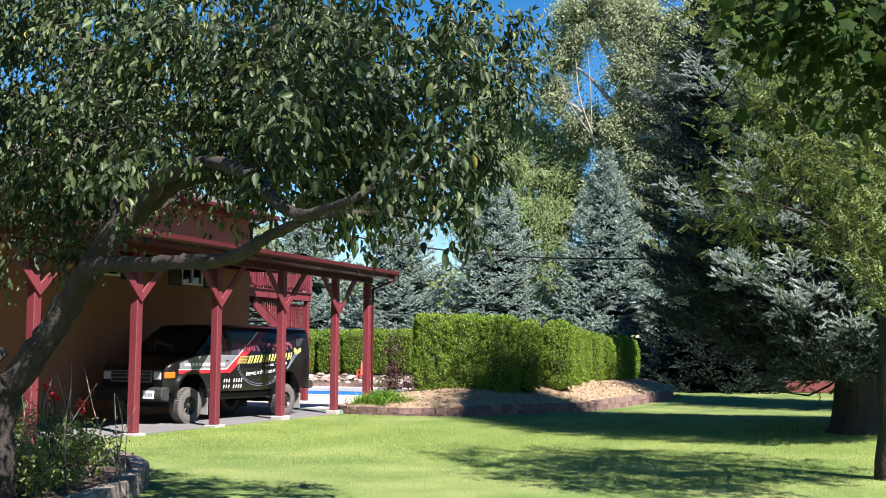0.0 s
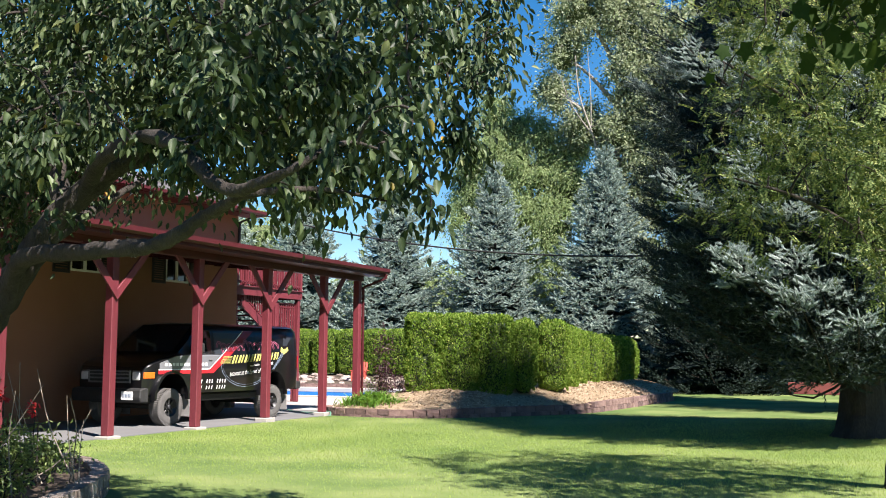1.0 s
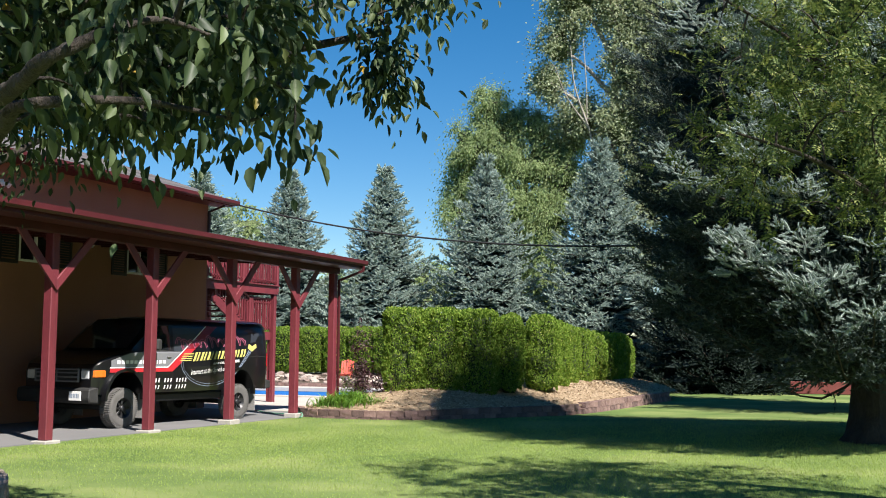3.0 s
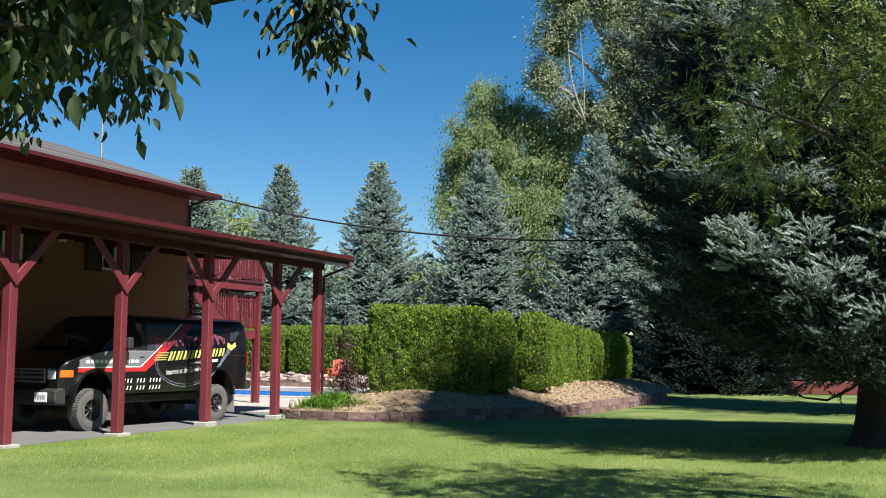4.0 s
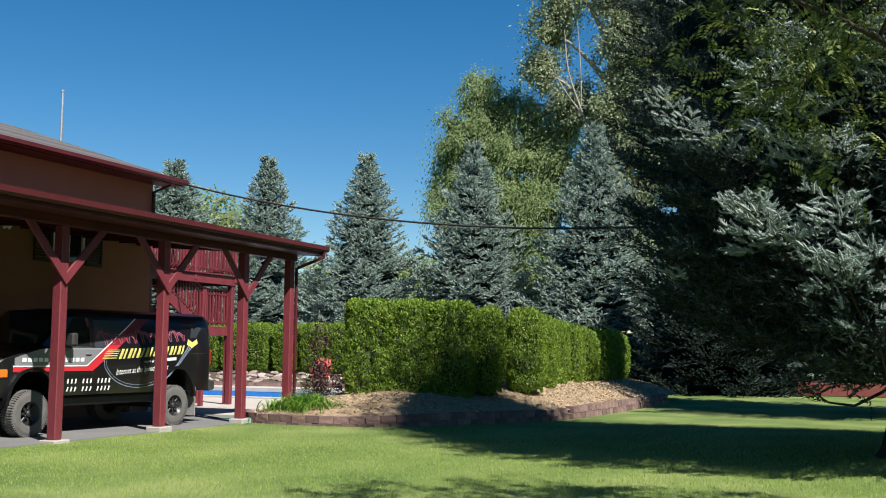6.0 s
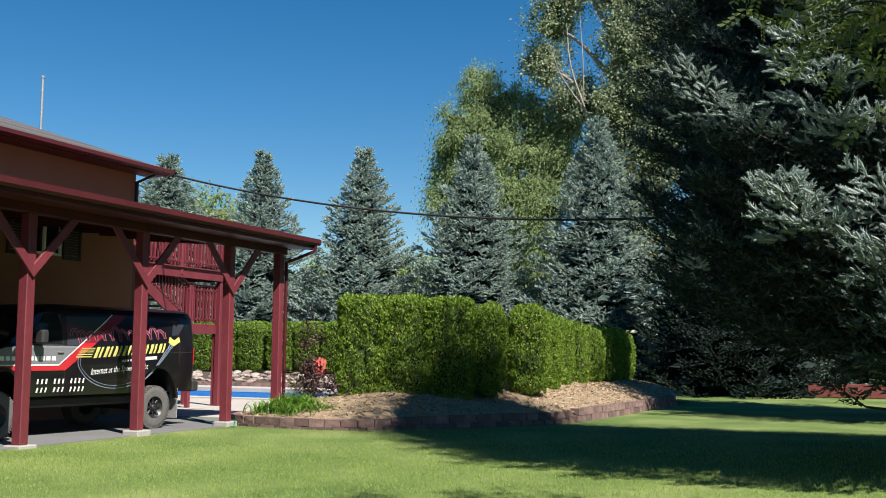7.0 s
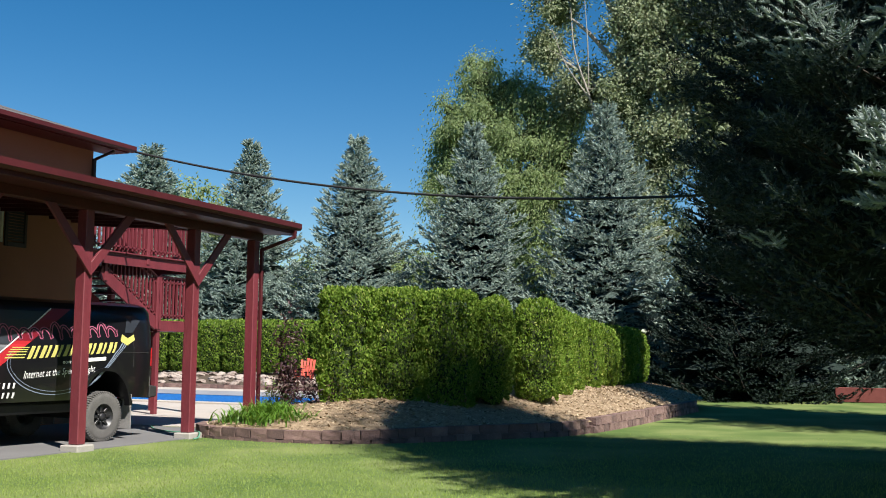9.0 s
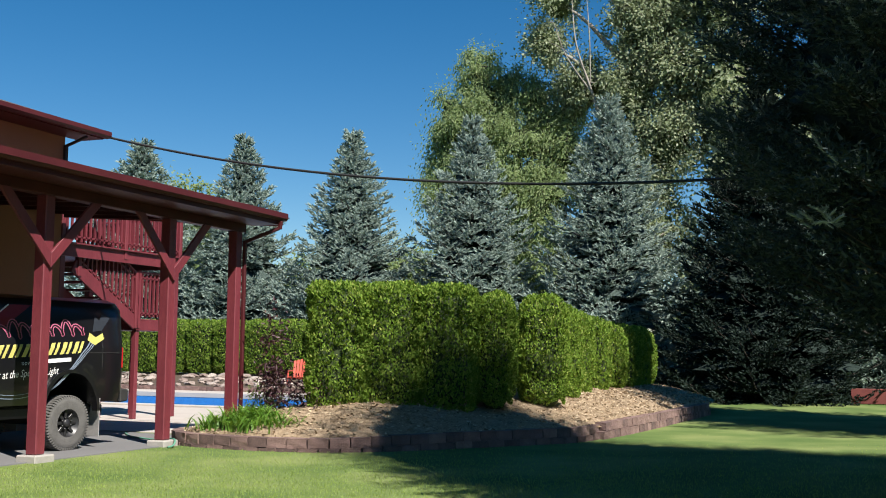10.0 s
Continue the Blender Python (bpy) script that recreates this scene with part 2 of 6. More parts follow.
CROWN_SHADE = surface("shaded boughs", [(0.35, (0.010, 0.016, 0.014)), (0.65, (0.036, 0.052, 0.046))], 6, 40, 0.95, 0.8, depth=0.03, spec=0.05)
FAR_SHADE = surface("far crown shade", [(0.35, (0.030, 0.045, 0.040)), (0.65, (0.085, 0.115, 0.105))], 3, 20, 0.95, 0.8, depth=0.03, spec=0.05)
OLD_BLOCK = surface("weathered block", [(0.3, (0.15, 0.12, 0.10)), (0.55, (0.28, 0.235, 0.20)), (0.75, (0.42, 0.37, 0.32))], 7, 55, 0.95, 0.8, per_object=0.3, depth=0.02, spec=0.1)
# older spruce needles with the crown's shade put into their colour
OLD_SHADED_NEEDLE = leafy("older shaded needles", [(0.0, (0.018, 0.030, 0.025)), (0.6, (0.043, 0.062, 0.053)), (1.0, (0.085, 0.108, 0.098))], 0.05, 0.7, 0.15)
# shade painted into the needle colour of some far spruces
SHADED_SPRUCE = leafy("shaded spruce foliage", [(0.0, (0.008, 0.014, 0.011)), (0.6, (0.018, 0.030, 0.024)), (1.0, (0.042, 0.058, 0.050))], 0.03, 0.9, 0.05)
TWIG = surface("dry stem", [(0.3, (0.16, 0.13, 0.10)), (0.7, (0.34, 0.29, 0.23))], 8, 40, 0.9, 0.3)
FLOWER = leafy("red petal", [(0.0, (0.45, 0.02, 0.02)), (1.0, (0.60, 0.05, 0.03))], 0.3, 0.5)
WILLOW_LEAF = leafy("willow leaf", [(0.0, (0.145, 0.205, 0.085)), (0.6, (0.205, 0.270, 0.125)), (1.0, (0.28, 0.335, 0.175))], 0.45, 0.8, 0.1)
POPLAR_LEAF = leafy("poplar leaf", [(0.0, (0.16, 0.20, 0.11)), (0.6, (0.235, 0.28, 0.165)), (1.0, (0.36, 0.39, 0.27))], 0.4, 0.7, 0.2)
LILY_LEAF = leafy("daylily leaf", [(0.0, (0.06, 0.15, 0.02)), (1.0, (0.15, 0.28, 0.04))], 0.3, 0.45)
PURPLE_LEAF = leafy("purple leaf", [(0.0, (0.030, 0.010, 0.014)), (0.8, (0.07, 0.025, 0.03)), (1.0, (0.10, 0.07, 0.04))], 0.2, 0.5)
SHRUB_LEAF = leafy("shrub leaf", [(0.0, (0.08, 0.13, 0.032)), (1.0, (0.20, 0.26, 0.08))], 0.45, 0.5)
BLADE = leafy("grass blade", [(0.0, (0.21, 0.30, 0.070)), (0.6, (0.26, 0.35, 0.085)), (1.0, (0.32, 0.40, 0.115))], 0.4, 0.55, 0.3)
CHIP = leafy("bark chip", [(0.0, (0.11, 0.070, 0.042)), (0.5, (0.36, 0.265, 0.165)), (1.0, (0.58, 0.48, 0.34))], 0.0, 0.9, 0.2)

# the lawn: mown bands of tone, dry patches, fine relief
LAWN, lt, lb = nodes_of("lawn")
lco = lt.nodes.new("ShaderNodeTexCoord")
la = add(lt, "ShaderNodeTexNoise", Scale=0.55, Detail=4.0, Roughness=0.55)
lc = add(lt, "ShaderNodeTexNoise", Scale=28.0, Detail=6.0, Roughness=0.7)
for n_ in (la, lc):
    lt.links.new(lco.outputs["Object"], n_.inputs["Vector"])
lm = lt.nodes.new("ShaderNodeMix")
lm.data_type, lm.inputs[0].default_value = "FLOAT", 0.2
lt.links.new(la.outputs["Fac"], lm.inputs[2])
lt.links.new(lc.outputs["Fac"], lm.inputs[3])
lr = ramp(lt, lm.outputs[0], [(0.36, (0.076, 0.124, 0.036)), (0.5, (0.120, 0.168, 0.052)), (0.64, (0.185, 0.220, 0.080))])
lt.links.new(lr.outputs[0], lb.inputs["Base Color"])
lb.inputs["Roughness"].default_value = 0.9
lb.inputs["Specular IOR Level"].default_value = 0.12
lp = add(lt, "ShaderNodeBump", Strength=0.08, Distance=0.01)
lt.links.new(lc.outputs["Fac"], lp.inputs["Height"])
lt.links.new(lp.outputs[0], lb.inputs["Normal"])

GLASS, _, gb = nodes_of("dark glass")
gb.inputs["Base Color"].default_value = (0.012, 0.014, 0.016, 1)
gb.inputs["Roughness"].default_value = 0.06
gb.inputs["Specular IOR Level"].default_value = 0.6

WATER, wt_, wb_ = nodes_of("pool water")
wb_.inputs["Base Color"].default_value = (0.03, 0.22, 0.55, 1)
wb_.inputs["Roughness"].default_value = 0.08
wnoise = add(wt_, "ShaderNodeTexNoise", Scale=3.0, Detail=3.0)
wbump = add(wt_, "ShaderNodeBump", Strength=0.25, Distance=0.03)
wt_.links.new(wnoise.outputs["Fac"], wbump.inputs["Height"])
wt_.links.new(wbump.outputs[0], wb_.inputs["Normal"])


def paint(name, colour, rough=0.35, coat=0.0, metal=0.0):
    """Sheet paint, vinyl or plastic with slight unevenness."""
    c = np.array(colour)
    return surface(name, [(0.3, tuple(c * 0.88)), (0.7, tuple(np.minimum(c * 1.1, 0.9)))], 2.5, 30, rough, 0.03, metal=metal, coat=coat)


# ---- ground ----
def strip_sheet(name, left, right, z, material, label, category):
    """Ground between two outlines of equal length, with a thickness of its own."""
    n = len(left)
    top = [(*p, z) for p in left] + [(*p, z) for p in right]
    low = [(x, y, -0.15) for x, y, _ in top]
    v = np.array(top + low, float)
    f = [(i, i + 1, n + i + 1, n + i) for i in range(n - 1)]
    m = 2 * n
    f += [(i, i + 1, m + i + 1, m + i) for i in range(n - 1)] + [(n + i, n + i + 1, m + n + i + 1, m + n + i) for i in range(n - 1)]
    f += [(0, n, m + n, m), (n - 1, 2 * n - 1, m + 2 * n - 1, m + n - 1)]
    me = mesh_np(name, v, np.array(f))
    me.polygons.foreach_set("use_smooth", np.zeros(len(me.polygons), bool))
    return tagged(hang(name, me, material, None), label, category, kind="structure")


# the ground is one sheet with the pool's opening left in it
PX0, PX1, PY0, PY1 = -31.0, -16.4, 33.9, 40.6
def lawn_z(x, y):
    """The lawn swells a little round the big spruce, raised to fit the camera's view of its base."""
    return -0.012 + 0.26 * np.exp(-((np.asarray(x) - 1.6) / 4.2) ** 2 / 2 - ((np.asarray(y) - 23.6) / 3.6) ** 2 / 2)


gxs = np.array([-700, -300, -100, -60, PX0, PX1, -14, *np.arange(-10, 18, 1.0), 30, 100, 300, 700.0])
gys = np.array([-200, -60, -10, 5, *np.arange(10, PY0 - 0.4, 1.0), PY0, PY1, 60, 120, 300, 900.0])
gg = np.stack([a.ravel() for a in np.meshgrid(gxs, gys)], -1)
gg = np.column_stack([gg, lawn_z(gg[:, 0], gg[:, 1])])
gi = [(r * len(gxs) + c) for r in range(len(gys) - 1) for c in range(len(gxs) - 1) if not (gxs[c] == PX0 and gys[r] == PY0)]
gi = np.array(gi)
tagged(hang("ground", mesh_np("ground", gg, np.stack([gi, gi + 1, gi + len(gxs) + 1, gi + len(gxs)], -1)), LAWN, None), "mown green lawn with paler dry patches", "lawn", kind="structure")
strip_sheet("driveway", [(-12.9, -4), (-12.85, 10), (-12.7, 16.3), (-12.56, 24.3), (-12.9, 26.0)], [(-16.6, -4), (-16.6, 10), (-16.6, 18), (-16.6, 24.6), (-16.6, 26.4)], 0.004, ASPHALT, "grey asphalt driveway under the carport", "driveway")

# ---- pool terrace: concrete round the basin ----
for a_ in [(-36, 26.4, -13.6, PY0 - 0.3), (-36, PY1 + 0.3, -12.0, 43.2), (PX1 + 0.3, PY0 - 0.3, -12.0, PY1 + 0.3), (-36, PY0 - 0.3, PX0 - 0.3, PY1 + 0.3)]:
    solo("terrace", box(a_[0], a_[1], -0.2, a_[2], a_[3], 0.0), CONCRETE, "pale concrete pool terrace", "terrace", kind="structure")
pool = thing("swimming_pool", "rectangular in-ground pool with blue liner and pale coping", "pool")
pb = bmesh.new()
for a_ in [(PX0 - 0.3, PY0 - 0.3, PX1 + 0.3, PY0), (PX0 - 0.3, PY1, PX1 + 0.3, PY1 + 0.3), (PX0 - 0.3, PY0, PX0, PY1), (PX1, PY0, PX1 + 0.3, PY1)]:
    box(a_[0], a_[1], -0.12, a_[2], a_[3], 0.05, 0.015, pb)
part("coping", pb, CONCRETE, pool)
lbm = bmesh.new()
box(PX0, PY1 + 0.01, -1.4, PX1, PY1 + 0.2, -0.1, 0, lbm)
box(PX0, PY0 - 0.2, -1.4, PX1, PY0 - 0.01, -0.1, 0, lbm)
box(PX0 - 0.2, PY0 - 0.2, -1.4, PX0 - 0.01, PY1 + 0.2, -0.1, 0, lbm)
box(PX1 + 0.01, PY0 - 0.2, -1.4, PX1 + 0.2, PY1 + 0.2, -0.1, 0, lbm)
part("liner", lbm, LINER, pool, "patterned blue vinyl liner")
part("water", box(PX0, PY0, -1.0, PX1, PY1, -0.34), WATER, pool, "clear blue water")

# ---- house ----
HX, HY = -16.55, 26.33
house = thing("house", "two-storey tan stucco house with dark red trim and underside shade and shingled roof", "house", (HX, HY, 0))
HZ = 5.42
wins = [(19.57, 20.58, 3.36, 4.06), (23.05, 24.02, 3.33, 4.03), (13.2, 14.2, 3.36, 4.06)]
ys = sorted({-8.0, HY, *[w[0] for w in wins], *[w[1] for w in wins]})
fwall = bmesh.new()
for y0_, y1_ in zip(ys, ys[1:]):
    w_ = [w for w in wins if w[0] == y0_]
    if w_:
        box(-0.25, y0_ - HY, -0.1, 0, y1_ - HY, w_[0][2], 0, fwall)
        box(-0.25, y0_ - HY, w_[0][3], 0, y1_ - HY, HZ, 0, fwall)
    else:
        box(-0.25, y0_ - HY, -0.1, 0, y1_ - HY, HZ, 0, fwall)
bmesh.ops.remove_doubles(fwall, verts=fwall.verts[:], dist=0.0005)
part("wall", fwall, STUCCO, house)
part("wall", box(-9.0, -0.25, -0.1, -0.25, 0, HZ), STUCCO, house)
part("wall", box(-9.0, -34.3, -0.1, -0.25, -34.05, HZ), STUCCO, house)
part("wall", box(-9.25, -34.3, -0.1, -9.0, 0, HZ), STUCCO, house)
part("gable", prism([(0, HZ), (-9.25, HZ), (-4.6, HZ + 1.48)], 1, -0.25, 0), STUCCO, house)
part("floor", box(-9.0, -34.0, 2.6, -0.26, -0.26, 2.75), DARK_WOOD, house)
# roof: overlapping courses on a low slope, with fascia and gutter
SLOPE = 0.32
roof = part("roof", prism([(0.55, 5.42), (-4.6, 5.42 + 5.15 * SLOPE), (-9.8, 5.42), (-9.8, 5.5), (-4.6, 5.5 + 5.15 * SLOPE), (0.55, 5.5)], 1, -34.6, 0.45), RED_TRIM_SHADE, house)
course = bmesh.new()
box(-0.17, -35.6, 0, 0.17, 0, 0.012, 0, course)
cm = bpy.data.meshes.new("shingle_course")
course.to_mesh(cm)
course.free()
for i in range(19):
    c = hang("shingle_course", cm, SHINGLE, roof)
    x = 0.42 - i * 0.27
    c.matrix_basis = Matrix.Translation((x, 0.45, 5.522 + (0.55 - x) * SLOPE)) @ Matrix.Rotation(math.atan(SLOPE) + 0.03, 4, "Y")
gut = prism([(0.55, 5.40), (0.65, 5.40), (0.69, 5.44), (0.69, 5.52), (0.67, 5.52), (0.66, 5.46), (0.57, 5.44), (0.55, 5.52)], 1, -34.6, 0.47)
part("gutter", gut, RED_TRIM_SHADE, house)
part("soffit", box(0.0, -34.5, 5.385, 0.55, 0.42, 5.412), RED_TRIM_SHADE, house)
part("rake_board", prism([(0.55, 5.40), (-4.6, 5.40 + 5.15 * SLOPE), (-4.6, 5.52 + 5.15 * SLOPE), (0.55, 5.52)], 1, 0.45, 0.49), RED_TRIM_SHADE, house)
dsp = bmesh.new()
beam((0.55, -0.05, 5.35), (0.07, -0.05, 5.2), 0.05, 0.05, 0.01, dsp)
beam((0.07, -0.05, 5.22), (0.07, -0.05, 4.0), 0.07, 0.07, 0.01, dsp)
part("downspout", dsp, DARK_WOOD, house)
vent = lathe([(0.035, 0), (0.035, 1.42), (0.05, 1.42), (0.05, 1.47)], 10)
vent.transform(Matrix.Translation((-3.3, 0.5, 6.62)) @ Matrix.Rotation(radians(90), 4, "X"))
tagged(solo("roof_pole", moved(vent, Matrix.Translation((HX, HY, 0))), STEEL, "slim galvanised mast standing on the shingle roof", "mast"))
for k, (y0_, y1_, z0_, z1_) in enumerate(wins):
    w = thing("window_%d" % (k + 1), "white framed sliding window with dark shutters", "window", (HX, (y0_ + y1_) / 2, z0_), kind="structure")
    hw, hh = (y1_ - y0_) / 2, z1_ - z0_
    fb = bmesh.new()
    for a_ in [(-hw, 0, hw, 0.05), (-hw, hh - 0.05, hw, hh), (-hw, 0.05, -hw + 0.05, hh - 0.05), (hw - 0.05, 0.05, hw, hh - 0.05), (-0.025, 0.05, 0.025, hh - 0.05)]:
        box(-0.08, a_[0], a_[1], 0.015, a_[2], a_[3], 0.004, fb)
    part("window_frame", fb, WHITE, w)
    for s in (-1, 1):
        part("pane", box(-0.05, min(0.025 * s, (hw - 0.05) * s), 0.05, -0.042, max(0.025 * s, (hw - 0.05) * s), hh - 0.05), GLASS, w)
        sb = bmesh.new()
        a_, b_ = sorted((s * (hw + 0.03), s * (hw + 0.56)))
        for e in [(a_, -0.06, a_ + 0.06, hh + 0.06), (b_ - 0.06, -0.06, b_, hh + 0.06), (a_ + 0.06, -0.06, b_ - 0.06, 0.02), (a_ + 0.06, hh - 0.02, b_ - 0.06, hh + 0.06)]:
            box(0.0, e[0], e[1], 0.04, e[2], e[3], 0.004, sb)
        for z in np.arange(0.05, hh - 0.05, 0.055):
            box(0.004, a_ + 0.06, z, 0.028, b_ - 0.06, z + 0.04, 0, sb)
        part("shutter", sb, DARK_WOOD, w, "dark louvred shutter")

# ---- carport ----
CX = -12.65
carport = thing("carport", "dark red timber carport with braced posts and lean-to roof", "carport", (CX, 0, 0))
posts = [5.55, 8.23, 10.9, 13.6, 16.28, 18.95, 21.63, 24.30, 26.16]
BU = 3.46
for i, y in enumerate(posts):
    z0 = 0.2 if i == 8 else 0.085 if i > 5 else 0.04
    p = part("post", box(-0.085, y - 0.085, z0, 0.085, y + 0.085, BU, 0.012), RED_PAINT, carport)
    if i < 8:
        pd = box(-0.15, y - 0.18, -0.05, 0.17, y + 0.18, 0.085 if i > 5 else 0.04, 0.015)
        tagged(solo("post_footing", moved(pd, Matrix.Translation((CX, 0, 0))), FOOTING, "square concrete footing under a carport post", "footing", group="carport footings"))
        for s in (-1, 1):
            br = bmesh.new()
            # pointed lower end, long 45 degree timber
            pts = [(0.0, 2.50), (0.0, 2.70), (s * (BU - 2.70), BU), (s * (BU - 2.50), BU)] if s > 0 else [(0.0, 2.50), (s * (BU - 2.50), BU), (s * (BU - 2.70), BU), (0.0, 2.70)]
            br = prism([(q[0] + y, q[1]) for q in pts], 0, 0.087 if s > 0 else 0.089, 0.127 if s > 0 else 0.129, 0.004)
            part("brace", br, RED_PAINT, carport)
# beam and soffit take the darker trim red for the shade under the roof
part("beam", box(-0.09, 3.0, BU, 0.09, 26.36, BU + 0.24, 0.01), RED_TRIM_SHADE, carport)
# roof slab rising to the wall, board by board underside
CS = 0.075
zr = lambda x: 3.66 + (0.61 - x) * CS
part("roof_deck", prism([(0.61, zr(0.61) + 0.03), (0.61, zr(0.61) + 0.09), (-3.88, zr(-3.88) + 0.12), (-3.88, zr(-3.88) + 0.03)], 1, 2.9, 26.62), RED_TRIM_SHADE, carport)
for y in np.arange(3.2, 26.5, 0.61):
    part("rafter", prism([(0.55, zr(0.55) - 0.03), (0.55, zr(0.55) + 0.028), (-3.88, zr(-3.88) + 0.028), (-3.88, zr(-3.88) - 0.12)], 1, y - 0.02, y + 0.02), RED_TRIM_SHADE, carport)
part("soffit", prism([(0.609, zr(0.6) - 0.055), (0.609, zr(0.6) - 0.037), (0.09, zr(0.6) - 0.037), (0.09, zr(0.6) - 0.055)], 1, 2.95, 26.6), RED_TRIM_SHADE, carport)
part("fascia", box(0.61, 2.9, 3.60, 0.635, 26.64, 3.78, 0.004), RED_TRIM_SHADE, carport)
part("gutter", prism([(0.635, 3.67), (0.70, 3.67), (0.73, 3.71), (0.73, 3.80), (0.71, 3.80), (0.705, 3.72), (0.66, 3.70), (0.66, 3.79), (0.635, 3.79)], 1, 2.9, 26.66), RED_TRIM_SHADE, carport)
part("end_board", prism([(0.61, 3.58), (0.61, 3.76), (-3.88, zr(-3.88) + 0.1), (-3.88, zr(-3.88) - 0.1)], 1, 26.62, 26.65), RED_PAINT, carport)
ds = bmesh.new()
beam((0.68, 26.5, 3.66), (0.66, 26.5, 3.52), 0.06, 0.06, 0.008, ds)
beam((0.66, 26.5, 3.54), (0.10, 26.32, 3.30), 0.06, 0.06, 0.008, ds)
beam((0.10, 26.30, 3.32), (0.10, 26.30, 0.35), 0.06, 0.06, 0.008, ds)
part("downspout", ds, RED_TRIM_SHADE, carport)

# ---- deck with stair at the house end ----
deck = thing("deck", "dark red wooden deck on posts with a railed stair and landing", "deck")
DX0, DX1, DY0, DY1, DZ = -21.5, -16.78, 26.6, 30.4, 3.47
for x in np.arange(DX0, DX1 - 0.01, 0.145):
    part("deck_board", box(x, DY0, DZ - 0.03, x + 0.14, DY1, DZ, 0.004), RED_PAINT, deck)
rim = bmesh.new()
box(DX1 - 0.04, DY0, DZ - 0.27, DX1, DY1, DZ - 0.032, 0.004, rim)
box(DX0, DY1 - 0.04, DZ - 0.27, DX1 - 0.042, DY1, DZ - 0.032, 0.004, rim)
box(DX0, DY0, DZ - 0.27, DX1 - 0.042, DY0 + 0.04, DZ - 0.032, 0.004, rim)
part("rim_joist", rim, RED_PAINT, deck)
for x in (DX0 + 0.1, -19.2, DX1 - 0.1):
    for y in (DY0 + 0.1, DY1 - 0.1):
        part("post", box(x - 0.07, y - 0.07, 0, x + 0.07, y + 0.07, DZ - 0.27, 0.01), RED_PAINT, deck)


def railing(a, b, z, parent, rise=0.95, slope=0.0, first=True):
    """Posts, two rails and upright balusters from a to b (plan points); slope: drop at the far end."""
    a, b = Vector(a), Vector(b)
    n = (b - a).length
    d = (b - a) / n
    for s in ((0.0, n) if first else (n,)):
        p = a + d * s
        h = z - slope * s / n
        part("rail_post", box(p.x - 0.05, p.y - 0.05, h - 0.2, p.x + 0.05, p.y + 0.05, h + rise + 0.04, 0.008), RED_PAINT, parent)
    for up, w in ((rise, 0.09), (rise - 0.12, 0.04), (0.12, 0.04)):
        part("rail", beam((a.x, a.y, z + up), (b.x, b.y, z - slope + up), w, 0.04, 0.005), RED_PAINT, parent)
    k = int(n / 0.125)
    for i in range(1, k):
        s = n * i / k
        p = a + d * s
        h = z - slope * s / n
        part("baluster", box(p.x - 0.02, p.y - 0.02, h + 0.06, p.x + 0.02, p.y + 0.02, h + rise - 0.02), RED_PAINT, parent)


railing((DX1 - 0.03, DY0 + 0.05), (DX1 - 0.03, DY0 + 1.9), DZ, deck)
railing((DX1 - 0.03, DY0 + 1.9), (DX1 - 0.03, DY1 - 0.05), DZ, deck, first=False)
railing((DX1 - 0.05, DY1 - 0.04), (-19.0, DY1 - 0.04), DZ, deck)
# landing, and the flight from it up towards the house end
LX0, LX1, LY0, LY1, LZ = -18.0, -16.92, 29.1, 30.4, 2.08
for y in np.arange(LY0, LY1 - 0.01, 0.145):
    part("landing_board", box(LX0, y, LZ - 0.03, LX1, y + 0.14, LZ, 0.004), RED_PAINT, deck)
part("landing_rim", box(LX0, LY0, LZ - 0.24, LX1, LY1, LZ - 0.032, 0.004), RED_PAINT, deck)
for x, y in ((LX0 + 0.08, LY0 + 0.08), (LX1 - 0.08, LY0 + 0.08), (LX1 - 0.08, LY1 - 0.08), (LX0 + 0.08, LY1 - 0.08)):
    part("landing_post", box(x - 0.055, y - 0.055, 0, x + 0.055, y + 0.055, LZ - 0.24, 0.008), RED_PAINT, deck)
railing((LX1 - 0.03, LY0 + 0.05), (LX1 - 0.03, LY1 - 0.05), LZ, deck, 0.98)
railing((LX1 - 0.05, LY1 - 0.03), (LX0 + 0.05, LY1 - 0.03), LZ, deck, 0.98)
for x in (LX0 + 0.03, LX1 - 0.03):
    part("stringer", beam((x, LY0, LZ - 0.1), (x, LY0 - 1.95, DZ - 0.42), 0.045, 0.26, 0.005), RED_PAINT, deck)
for i in range(1, 8):
    y = LY0 - i * 0.25
    part("tread", box(LX0 + 0.06, y, LZ + i * 0.145 - 0.04, LX1 - 0.06, y + 0.28, LZ + i * 0.145, 0.006), RED_PAINT, deck)
railing((LX1 - 0.03, LY0 - 1.8), (LX1 - 0.03, LY0 - 0.02), DZ - 0.42, deck, 0.95, DZ - 0.42 - LZ)
# lower flight, from the landing down along the house
for x in (LX0 - 1.0, LX0 - 0.05):
    part("stringer", beam((x, LY0 + 0.2, LZ - 0.1), (x, LY0 - 2.5, 0.05), 0.045, 0.26, 0.005), RED_PAINT, deck)
for i in range(1, 11):
    y = LY0 + 0.2 - i * 0.25
    part("tread", box(LX0 - 0.98, y, LZ - i * 0.19 - 0.04, LX0 - 0.07, y + 0.28, LZ - i * 0.19, 0.006), RED_PAINT, deck)

